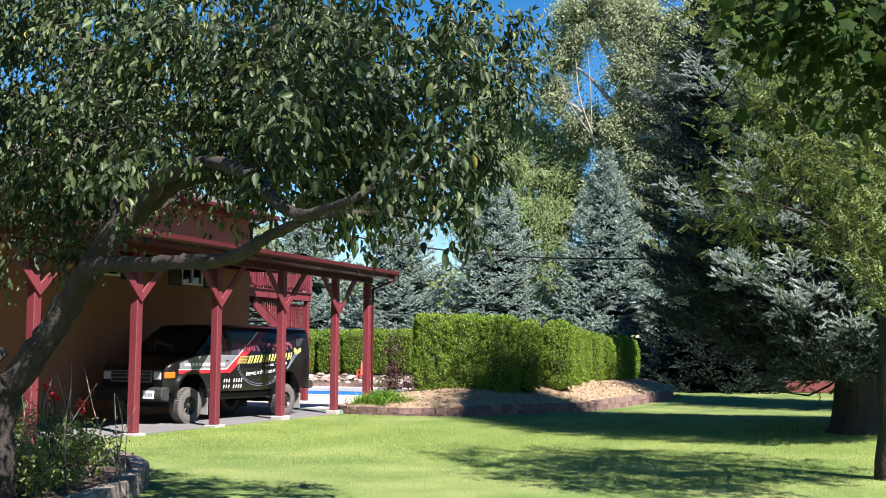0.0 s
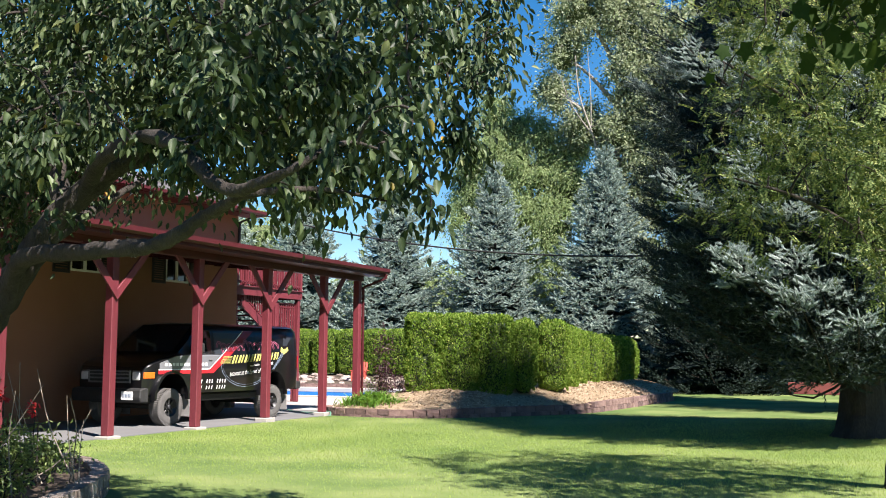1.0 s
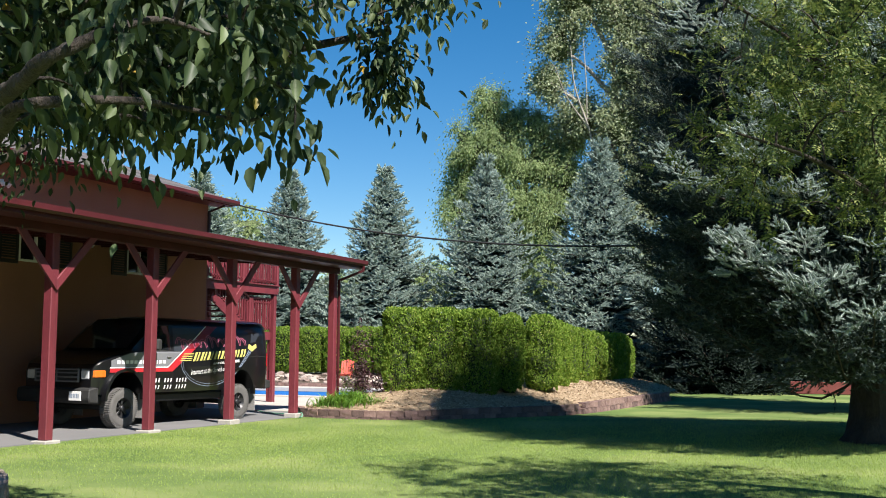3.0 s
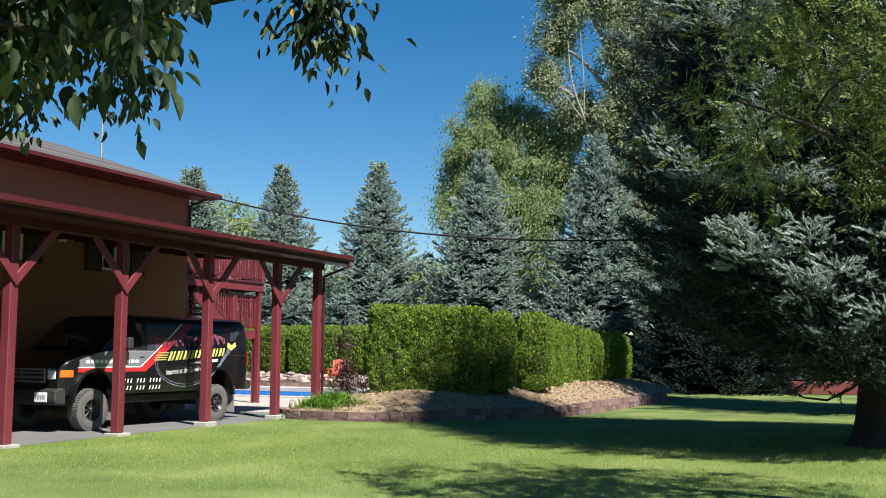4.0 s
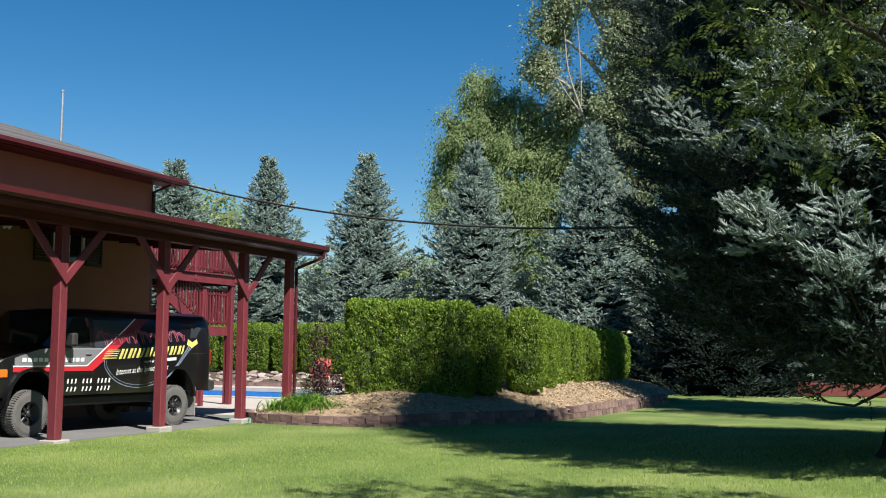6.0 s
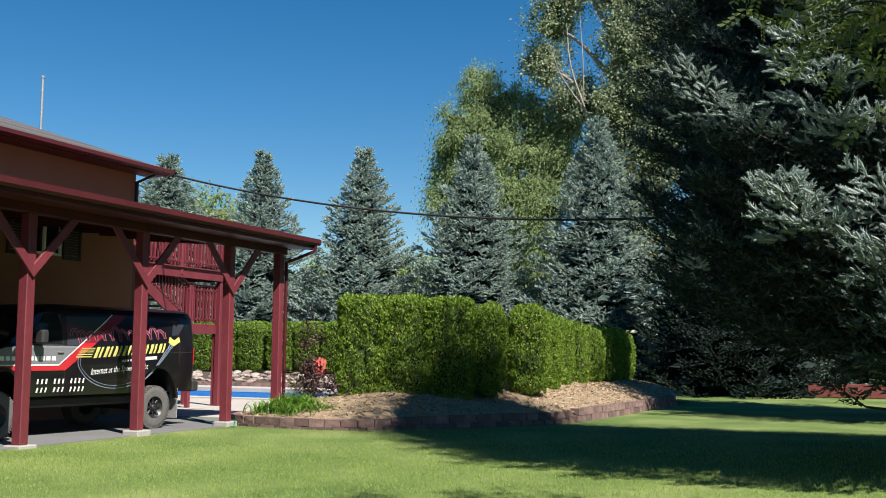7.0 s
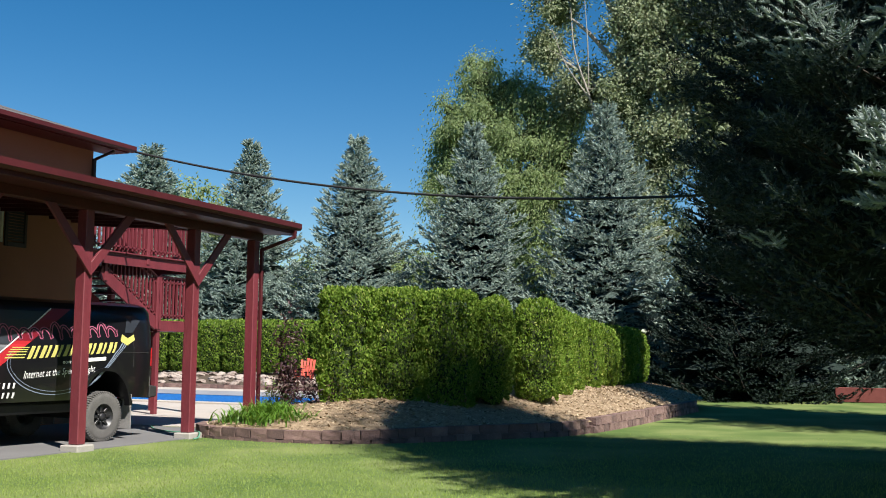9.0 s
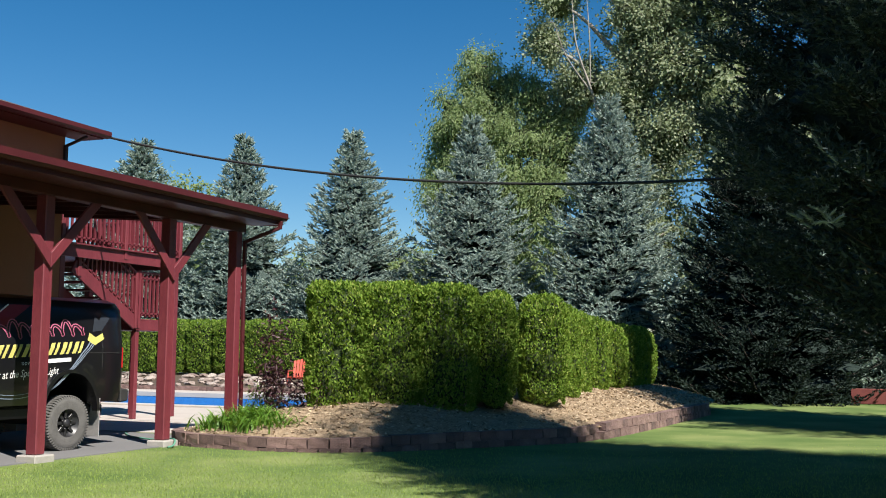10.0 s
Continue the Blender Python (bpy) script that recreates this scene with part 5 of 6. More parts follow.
broad_tree("rounded light green broadleaf tree", (-40.0, 62, 0), 12.5, [((-1, 0, 9), (2.6, 2.4, 2.6)), ((1.5, 0, 8.5), (2.6, 2.4, 2.6)), ((0, 0, 5.5), (3.2, 2.6, 3.0))], 150, 110, 0.22, 0.42, WILLOW_LEAF, BARK, 54, 0.4, 0.2, 0.3)
broad_tree("dense green broadleaf tree behind the spruces", (-4.0, 64, 0), 15, [((-2, 0, 10), (3.0, 2.4, 3.2)), ((2, 0, 10.5), (3.0, 2.4, 3.2)), ((0, 0, 5), (4.6, 2.6, 4.0))], 200, 45, 0.36, 0.55, POPLAR_LEAF, BARK, 55, 0.3, 0.1, 0.3)
broad_tree("dense green broadleaf tree behind the spruces", (-29.0, 64, 0), 8, [((-3, 0, 4.5), (3.0, 2.4, 2.6)), ((2, 0, 4.5), (3.5, 2.4, 2.6))], 150, 100, 0.20, 0.45, WILLOW_LEAF, BARK, 56, 0.3, 0.1, 0.25)

# ---- border plants ----
def lily_clump(at, rx, ry, n, seed):
    g = np.random.default_rng(seed)
    V, F, b = [], [], 0
    for _ in range(n):
        x, y = g.normal(size=2) * (rx, ry) * 0.55
        a = g.uniform(0, 6.28)
        L, w = g.uniform(0.28, 0.48), g.uniform(0.010, 0.018)
        d = np.array([math.cos(a), math.sin(a), 0])
        s = np.array([-d[1], d[0], 0])
        u = np.linspace(0, 1, 5)
        lean = g.uniform(0.45, 1.0)
        p = np.array([x, y, 0]) + d * (lean * L * u ** 1.7)[:, None] + np.array([0, 0, 1]) * (L * (0.9 * u - 0.55 * lean * u ** 2.4))[:, None]
        ww = w * (1 - u ** 2) + 0.001
        V.append(np.stack([p - s * ww[:, None], p + s * ww[:, None]], 1).reshape(-1, 3))
        F.append(np.array([(2 * i, 2 * i + 1, 2 * i + 3, 2 * i + 2) for i in range(4)]) + b)
        b += 10
    return tagged_at(hang("daylily_clump", mesh_np("daylily_clump", np.concatenate(V), np.concatenate(F)), LILY_LEAF, None), at)


def tagged_at(ob, at):
    ob.location = at
    return ob


for k, (x, y, rx) in enumerate([(-12.05, 25.05, 0.4), (-11.55, 24.95, 0.42), (-11.1, 25.1, 0.38), (-11.6, 25.4, 0.42), (-11.9, 25.5, 0.3)]):
    tagged(lily_clump((x, y, 0.22 if k < 3 else 0.32), rx, 0.35, 210, 60 + k), "bright green strappy daylily leaves by the block wall", "daylily", kind="stuff")


def shrub(label, at, blobs, n, leaves, size, mat, seed, name="shrub", spread=0.1, stems=6, category="shrub"):
    g = np.random.default_rng(seed)
    at = np.array(at, float)
    limbs = []
    for _ in range(stems):
        b = blobs[g.integers(len(blobs))]
        t = np.array(b[0]) + unit(g.normal(size=3)) * np.array(b[1]) * 0.8
        s = g.normal(size=3) * (0.05, 0.05, 0)
        limbs.append([(*(at + s), 0.012), (*(at + s + (t - s) * 0.4 + g.normal(size=3) * 0.04), 0.009), (*(at + s + (t - s) * 0.75 + g.normal(size=3) * 0.04), 0.006), (*(at + t), 0.003)])
    cen = in_blobs([(np.array(b[0]) + at, b[1]) for b in blobs], n, seed, 0.2)
    w, l = grow(limbs, cen, spread, leaves, LEAF_V, LEAF_F, size, 0.1, 0.005, seed, 0.05, 4)
    root = thing(name, label, category, tuple(at))
    hang("stem", mesh_np("stem", w[0] - at, w[1]), BARK, root)
    hang("foliage", mesh_np("foliage", l[0] - at, l[1]), mat, root)
    return root


shrub("slender purple-leaved sapling by the carport", (-11.85, 26.2, 0.3), [((0, 0, 1.2), (0.18, 0.18, 0.9)), ((0, 0, 0.6), (0.28, 0.25, 0.4))], 60, 14, 0.07, PURPLE_LEAF, 71, "sapling")
shrub("dark rose bush beside the hedge", (-11.2, 26.4, 0.35), [((0, 0, 0.35), (0.5, 0.4, 0.35))], 60, 18, 0.05, PURPLE_LEAF, 72)
shrub("low dark green shrub beside the hedge", (-12.2, 26.6, 0.25), [((0, 0, 0.3), (0.45, 0.4, 0.32))], 50, 18, 0.05, SHRUB_LEAF, 73)

# ---- stone-edged bed round the apple tree ----
BED = smooth_line([(-6.1, 5.2), (-6.55, 7.6), (-6.95, 8.7), (-7.4, 9.6), (-7.72, 10.15), (-8.4, 10.95), (-9.4, 11.65), (-10.6, 11.9), (-11.5, 10.6), (-11.3, 8.0), (-10.2, 5.4), (-8.0, 4.2), (-6.3, 4.6), (-6.1, 5.2)], 6)
bb = bmesh.new()
bb.faces.new([bb.verts.new((x, y, 0.16)) for x, y in BED[:-1]])
solo("garden_bed", bb, SOIL, "dark soil bed round the apple tree", "planting bed", kind="structure")
edge = thing("bed_edging", "two courses of weathered concrete blocks round the bed", "edging", kind="structure")
lay_blocks(BED, -0.06, edge, kinds=GREY_BLOCKS)
lay_blocks(BED, 0.075, edge, 0.5, kinds=GREY_BLOCKS)
for k, (x, y, h, n) in enumerate([(-7.55, 8.5, 0.75, 60), (-8.0, 9.3, 0.5, 40), (-8.3, 8.3, 1.05, 90), (-7.2, 7.6, 0.5, 50), (-8.7, 10.3, 0.35, 30)]):
    shrub("loose green garden shrub with thin stems", (x, y, 0.16), [((0, 0, h * 0.55), (0.5, 0.45, h * 0.5))], n, 22, 0.05, SHRUB_LEAF, 80 + k, stems=9)

twv, g_ = [], np.random.default_rng(5)
for k in range(26):
    x, y = g_.uniform(-8.3, -7.0), g_.uniform(7.6, 9.7)
    t = np.array([x, y, 0.22]) + np.array([g_.normal() * 0.3, g_.normal() * 0.3, g_.uniform(0.6, 1.25)])
    m_ = (np.array([x, y, 0.2]) + t) / 2 + g_.normal(size=3) * 0.06
    twv.append(tube_np(smooth_line([(x, y, 0.2), tuple(m_), tuple(t)], 4), np.linspace(0.009, 0.003, 9), 5))
tagged(hang("dry_stem", mesh_np("dry_stem", *merge_np(twv)), TWIG, None), "bare pale stems standing among the bed shrubs", "stem", kind="stuff")
for k, (x, y, h) in enumerate([(-7.95, 8.9, 0.85), (-7.75, 9.15, 0.75), (-8.2, 9.1, 0.95)]):
    shrub("red garden flower on a thin green stem", (x, y, 0.22), [((0, 0, h), (0.05, 0.05, 0.04))], 3, 10, 0.05, FLOWER, 90 + k, "flower", 0.03, 2, "flower")

# ---- low red wall and shrubs far across the lawn ----
solo("low_brick_wall", box(-3.4, 46.4, 0, 14, 46.7, 0.46, 0.01), surface("brick red", [(0.3, (0.13, 0.030, 0.027)), (0.7, (0.21, 0.058, 0.050))], 3, 30, 0.9, 0.4), "low red-brown wall across the far lawn", "wall", kind="structure")

# ---- garden chair by the rocks ----
CORAL = paint("coral red plastic", (0.52, 0.09, 0.06), 0.5)
chair = thing("garden_chair", "coral red slatted garden chair on the rock bed", "chair", (-22.0, 44.9, 0.14), 15)
for k in range(5):
    part("back_slat", beam((-0.22 + 0.11 * k, 0.28, 0.30), (-0.24 + 0.12 * k, 0.52, 1.0 - 0.03 * abs(k - 2)), 0.09, 0.02, 0.004), CORAL, chair)
for k in range(5):
    part("seat_slat", box(-0.28, -0.30 + 0.115 * k, 0.36 - 0.02 * k, 0.28, -0.20 + 0.115 * k, 0.38 - 0.02 * k, 0.004), CORAL, chair)
for s in (-1, 1):
    part("front_leg", box(s * 0.30 - 0.03, -0.32, 0, s * 0.30 + 0.03, -0.24, 0.56, 0.004), CORAL, chair)
    part("back_leg", beam((s * 0.29, -0.2, 0.34), (s * 0.29, 0.50, 0.02), 0.03, 0.10, 0.004), CORAL, chair)
    part("armrest", box(s * 0.33 - 0.06, -0.36, 0.56, s * 0.33 + 0.06, 0.36, 0.585, 0.006), CORAL, chair)

# ---- garden hose by the end footing ----
HOSE = paint("green hose", (0.10, 0.30, 0.20), 0.5)
hp = smooth_line([(-14.6, 25.9, 0.02), (-14.0, 25.3, 0.02), (-13.4, 25.0, 0.02), (-13.0, 24.75, 0.05), (-12.75, 24.62, 0.08), (-12.45, 24.35, 0.09), (-12.3, 24.1, 0.03), (-12.25, 23.9, 0.02)], 8)
hv, hf = tube_np(hp, np.full(len(hp), 0.013), 7)
tagged(hang("garden_hose", mesh_np("garden_hose", hv, hf), HOSE, None, "", True), "pale green garden hose lying over the paving", "hose")

# ---- lamps on the house wall ----
for y_, z_ in ((21.6, 3.95), (19.0, 4.95)):
    lamp = thing("flood_lamp", "small white twin flood lamp fixed to the stucco wall", "lamp", (HX, y_, z_), group="flood lamps")
    part("bracket", box(0, -0.05, -0.05, 0.04, 0.05, 0.05, 0.008), WHITE, lamp)
    for s in (-1, 1):
        b = lathe([(0.03, 0.0), (0.045, 0.05), (0.06, 0.12), (0.05, 0.125)], 14)
        b.transform(Matrix.Translation((0.05, s * 0.06, -0.02)) @ Matrix.Rotation(radians(-60), 4, "Z") @ Matrix.Rotation(radians(-35), 4, "X"))
        part("lamp_head", b, WHITE, lamp)

# ---- overhead cable ----
ca_, cb_ = np.array([-16.0, 26.85, 5.45]), np.array([2.0, 25.0, 4.3])
uu = np.linspace(0, 1, 40)[:, None]
line = ca_ + (cb_ - ca_) * uu
line[:, 2] -= 3.6 * (uu * (1 - uu))[:, 0]
cv, cf = tube_np(line, np.full(40, 0.022), 7)
tagged(hang("power_cable", mesh_np("power_cable", cv, cf), BLACK, None, "", True), "thick black overhead service cable from the eave", "cable")

# ---- grass blades ----
NB = 165000
gx = rng.uniform(-12.5, 0.8, NB)
gy = 16.8 + rng.normal(size=NB) * 3.0 + np.abs(rng.normal(size=NB)) * 1.6
keep = np.ones(NB, bool)
wy = np.interp(gx, WALL_A[8:, 0], WALL_A[8:, 1])
keep &= ~((gx < -7.0) & (gy > wy - 0.12)) & (gy > 10.6)
for y in posts:
    keep &= ~((gx < -12.35) & (abs(gy - y) < 0.26))
gx, gy = gx[keep], gy[keep]
n = len(gx)
a = rng.uniform(0, 6.28, n)
w = rng.uniform(0.0022, 0.0042, n)
lx, ly = rng.normal(size=(2, n)) * 0.014
gz = lawn_z(gx, gy) - 0.004
tip = gz + rng.uniform(0.018, 0.042, n)
gv = np.stack([np.stack([gx - np.cos(a) * w, gy - np.sin(a) * w, gz], -1), np.stack([gx + np.cos(a) * w, gy + np.sin(a) * w, gz], -1), np.stack([gx + lx, gy + ly, tip], -1)], 1).reshape(-1, 3)
tagged(hang("grass", mesh_np("grass", gv, np.arange(3 * n).reshape(-1, 3)), BLADE, None), "short mown grass blades", "grass", kind="stuff")

# ---- the van ----
VAN_BLACK = paint("black van paint", (0.006, 0.006, 0.0075), 0.3, 0.35)
VINYL_GREY = paint("grey vinyl", (0.16, 0.165, 0.18), 0.35, 0.4)
VINYL_RED = paint("red vinyl", (0.42, 0.022, 0.030), 0.35, 0.3)
VINYL_DARKRED = paint("dark red vinyl", (0.17, 0.012, 0.022), 0.35, 0.3)
VINYL_YELLOW = paint("yellow vinyl", (0.52, 0.48, 0.14), 0.35, 0.3)
VINYL_PINK = paint("mauve vinyl", (0.42, 0.12, 0.20), 0.35, 0.3)
VINYL_WHITE = paint("white vinyl", (0.72, 0.72, 0.72), 0.35, 0.3)
VINYL_STEEL = paint("steel blue vinyl", (0.20, 0.25, 0.33), 0.35, 0.3)
TYRE = surface("tyre rubber", [(0.3, (0.06, 0.058, 0.055)), (0.7, (0.13, 0.125, 0.12))], 6, 60, 0.9, 0.5)
RIM = paint("dark alloy", (0.022, 0.022, 0.024), 0.4, 0.0, 0.2)
ALLOY = paint("machined alloy", (0.42, 0.42, 0.43), 0.3, 0.0, 0.8)
AMBER = paint("amber lens", (0.60, 0.13, 0.015), 0.2, 0.5)
LENS = paint("clear lamp lens", (0.55, 0.56, 0.58), 0.12, 0.8)
TRIM_GREY = paint("grey plastic trim", (0.13, 0.13, 0.135), 0.45)
TAIL_RED = paint("red lamp lens", (0.40, 0.015, 0.02), 0.2, 0.5)
FLAP = surface("grey mud flap", [(0.3, (0.18, 0.175, 0.17)), (0.7, (0.30, 0.29, 0.28))], 5, 40, 0.8, 0.2)

# x runs to the nose, y to the driver's side, z up
VH = 2.20
SIDE = [(0.52, 0.955), (0.62, 0.985), (0.85, 1.0), (1.30, 1.0), (1.36, 0.985), (1.80, 0.945), (2.02, 0.905), (2.12, 0.83), (2.18, 0.66), (VH, 0.0)]


def side_y(z):
    return float(np.interp(z, [s[0] for s in SIDE[:-1]], [s[1] for s in SIDE[:-1]]))


def van_section(x):
    """Half outline (y, z) of the body at x, sill to crown."""
    top = float(np.interp(x, [-2.82, -2.74, 0.55, 0.78, 1.52, 1.60, 2.30, 2.46, 2.52], [2.10, VH, VH, 2.17, 1.40, 1.35, 1.14, 1.05, 0.92]))
    inset = float(np.interp(x, [-2.82, -2.72, -2.4, 2.0, 2.38, 2.52], [0.06, 0.012, 0.0, 0.0, 0.04, 0.11]))
    sill = 0.50
    for ax in (-1.7525, 1.7525):
        d = abs(x - ax)
        if d < 0.50:
            sill = max(sill, 0.40 + math.sqrt(0.50 ** 2 - d * d) * 0.98)
    out = []
    for k, (z, y) in enumerate(SIDE):
        f = (z - 0.52) / (VH - 0.52)
        zz = sill + 0.001 * k if z < sill else z
        if top < VH:
            lim = top - (1 - y) * 0.10 if k >= 4 else top - 0.05
            zz = min(zz, lim + 0.002 * k) if k < 9 else top
        yy = y
        if top < 1.9 and k >= 4:
            yy = np.interp(k, [4, 5, 6, 7, 8, 9], [0.965, 0.93, 0.88, 0.74, 0.45, 0.0])
        out.append((max(yy - inset, 0.0) if k < 9 else 0.0, zz))
    return out


van = thing("van", "black full-size cargo van with red, grey and yellow vinyl graphics", "van", (-13.48 - 1.0, 21.22, 0.004), 0)
van_dir = Vector((-13.658 + 13.304, 19.476 - 22.963, 0)).normalized()
van_ang = math.atan2(van_dir.y, van_dir.x)
mid = Vector(((-13.304 - 13.658) / 2, (22.963 + 19.476) / 2, 0))
left = Vector((-van_dir.y, van_dir.x, 0))
origin = mid - left * 0.97
van.matrix_world = Matrix.Translation((origin.x, origin.y, 0.004)) @ Matrix.Rotation(van_ang, 4, "Z")
arch = [a + d for a in (-1.7525, 1.7525) for d in np.linspace(-0.50, 0.50, 21)]
xs = sorted({-2.82, -2.79, -2.74, -2.6, -2.4, -0.9, -0.3, 0.3, 0.55, 0.66, 0.78, 0.95, 1.15, 1.35, 1.52, 1.60, 1.9, 2.3, 2.38, 2.46, 2.50, 2.52, *[round(a, 3) for a in arch]})
body = bmesh.new()
rings = []
for x in xs:
    h = van_section(x)
    r_ = [body.verts.new((x, y, z)) for y, z in h] + [body.verts.new((x, -y, z)) for y, z in h[-2::-1]]
    rings.append(r_)
for p, q in zip(rings, rings[1:]):
    for e in range(len(p) - 1):
        body.faces.new((p[e], p[e + 1], q[e + 1], q[e]))
    body.faces.new((p[-1], p[0], q[0], q[-1]))
body.faces.new(rings[0])
body.faces.new(rings[-1])
vb = part("body", body, VAN_BLACK, van, "glossy black bodywork")
for p_ in vb.data.polygons:
    p_.use_smooth = True
bpy.context.view_layer.update()
vb.data.set_sharp_from_angle(angle=radians(28))


def on_side(name, outlines, material, lift=0.004, parent=van, label=""):
    """Flat cut-outs in (x, z) laid on the driver's side, following its curve."""
    bm = bmesh.new()
    for pts in outlines:
        own = bmesh.new()
        own.faces.new([own.verts.new((x, 0, z)) for x, z in pts])
        bmesh.ops.triangulate(own, faces=own.faces[:])
        for z, _ in SIDE[1:-1]:
            bmesh.ops.bisect_plane(own, geom=own.verts[:] + own.edges[:] + own.faces[:], plane_co=(0, 0, z), plane_no=(0, 0, 1))
        bmesh.ops.bisect_plane(own, geom=own.verts[:] + own.edges[:] + own.faces[:], plane_co=(2.0, 0, 0), plane_no=(1, 0, 0))
        for v in own.verts:
            v.co.y = side_y(v.co.z) + lift - (0.04 * (v.co.x - 2.0) / 0.38 if v.co.x > 2.0 else 0)
        join(bm, own)
    me = bpy.data.meshes.new(name)
    bm.to_mesh(me)
    bm.free()
    for p in me.polygons:
        if p.normal.y < 0:
            p.flip()
    return hang(name, me, material, parent, label)


def band(line, w):
    """An outline w wide along a line in (x, z)."""
    p = np.asarray(line, float)
    t = np.gradient(p, axis=0)
    t /= np.linalg.norm(t, axis=1)[:, None]
    n = np.stack([-t[:, 1], t[:, 0]], -1)
    ww = np.broadcast_to(np.asarray(w, float), (len(p),))[:, None] / 2
    return [tuple(map(float, q)) for q in np.vstack([p + n * ww, (p - n * ww)[::-1]])]


def strips(line, w):
    o = band(line, w)
    k = len(o) // 2
    return [[o[i], o[i + 1], o[-i - 2], o[-i - 1]] for i in range(k - 1)]


# glass
wsb = bmesh.new()
v4 = [wsb.verts.new(c) for c in ((0.83, -0.72, 2.135), (0.83, 0.72, 2.135), (1.55, 0.84, 1.415), (1.55, -0.84, 1.415))]
wsb.faces.new(v4)
rr = bmesh.ops.extrude_face_region(wsb, geom=wsb.faces[:])
for v in rr["geom"]:
    if isinstance(v, bmesh.types.BMVert):
        v.co += Vector((0.012, 0, 0.012))
part("windscreen", wsb, GLASS, van, "dark windscreen")
on_side("door_window", [[(0.48, 1.37), (1.20, 1.40), (1.12, 1.56), (0.84, 2.0), (0.50, 2.0)]], GLASS, 0.006, label="dark driver's door window")
on_side("window_seal", strips([(0.47, 1.36), (1.21, 1.39), (1.13, 1.57), (0.85, 2.01), (0.49, 2.01), (0.47, 1.38)], 0.02), BLACK, 0.008)
# panel lines
for nm, ln in (("door_seam", [(0.42, 0.62), (0.42, 2.02)]), ("door_seam", [(1.24, 0.62), (1.24, 1.36)]), ("panel_seam", [(-1.1, 0.62), (-1.1, 2.02)]), ("panel_seam", [(-2.35, 0.95), (-2.35, 2.02)]), ("body_crease", [(-2.7, 1.20), (1.2, 1.20)])):
    on_side(nm, strips(np.array(ln), 0.010), BLACK, 0.003)
# graphics on the driver's side
on_side("grey_panel", [[(2.12, 0.985), (2.12, 1.12), (1.62, 1.30), (1.25, 1.345), (0.09, 1.345), (0.52, 0.985)]], VINYL_GREY, 0.0045, label="grey vinyl panel")
on_side("red_stripe", [[(2.15, 0.875), (2.15, 0.955), (0.55, 0.955), (0.009, 1.42), (-0.288, 1.42), (0.42, 0.875)]], VINYL_RED, 0.006, label="bright red vinyl stripe")
on_side("white_pinstripe", strips([(2.15, 0.972), (0.56, 0.972), (0.02, 1.43), (-0.68, 2.02)], 0.022), VINYL_WHITE, 0.0075)
on_side("dark_red_flash", [[(0.009, 1.422), (-0.69, 2.02), (-1.06, 2.02), (-0.288, 1.422)]], VINYL_DARKRED, 0.0055)
on_side("steel_flash", [[(0.38, 1.96), (0.38, 1.36), (0.09, 1.36), (-0.60, 1.96)]], paint("charcoal vinyl", (0.035, 0.042, 0.052), 0.3, 0.4), 0.005)
# badge: yellow slanted strokes with a mauve scroll above, drawn as plain shapes
for k in range(16):
    x0 = -0.19 - 0.111 * k
    zb = 1.09 + 0.06 * (0.111 * k)
    wide = 0.072 if k % 2 == 0 else 0.05
    on_side("badge_stroke", [[(x0, zb), (x0 - wide, zb + 0.004), (x0 - wide - 0.09, zb + 0.235), (x0 - 0.09, zb + 0.231)]], VINYL_YELLOW, 0.009)
for k in range(5):
    on_side("speed_line", [[(0.20 - 0.03 * k, 1.10 + 0.045 * k), (-0.15 - 0.02 * k, 1.105 + 0.045 * k), (-0.15 - 0.02 * k, 1.122 + 0.045 * k), (0.20 - 0.03 * k, 1.118 + 0.045 * k)]], VINYL_YELLOW, 0.009)
u_ = np.linspace(0, 1, 260)
tall = 1 + 0.9 * np.exp(-((u_ - 0.05) / 0.04) ** 2) + 0.9 * np.exp(-((u_ - 0.46) / 0.05) ** 2) + 0.6 * np.exp(-((u_ - 0.85) / 0.03) ** 2)
wave = np.stack([0.26 - 2.28 * u_ + 0.045 * np.sin(u_ * 76 + 1.0), 1.53 + 0.10 * u_ + 0.085 * np.sin(u_ * 76) * tall + 0.05 * (tall - 1)], -1)
on_side("scroll_edge", strips(wave, 0.062), VINYL_PINK, 0.008, label="mauve outlined scroll shape")
on_side("scroll", strips(wave, 0.026), paint("black vinyl", (0.02, 0.012, 0.014), 0.35), 0.0095)
# orbit rings
th = np.linspace(radians(25), radians(-135), 60)
for a_, b_, w in ((0.90, 0.43, 0.010), (0.85, 0.39, 0.006)):
    on_side("orbit_ring", strips(np.stack([-0.75 + a_ * np.cos(th), 1.03 + b_ * np.sin(th)], -1), w), VINYL_STEEL, 0.0065)
for dx, w in ((0.0, 0.016), (0.06, 0.012), (0.11, 0.008)):
    t_ = np.linspace(0, 1, 20)
    on_side("comet_tail", strips(np.stack([-1.28 - 0.86 * t_ - dx * t_, 0.655 + 0.80 * t_ ** 1.6], -1), w + 0.006 * t_), VINYL_STEEL, 0.007)
on_side("comet_head", [[(-2.06, 1.44), (-2.20, 1.36), (-2.38, 1.47), (-2.36, 1.58), (-2.22, 1.50), (-2.10, 1.58)]], VINYL_YELLOW, 0.009)
on_side("comet_smoke", [[(-2.16, 1.60), (-2.34, 1.62), (-2.52, 1.86), (-2.36, 1.92), (-2.30, 1.80), (-2.22, 1.90)]], paint("smoke vinyl", (0.025, 0.03, 0.04), 0.4), 0.0085)


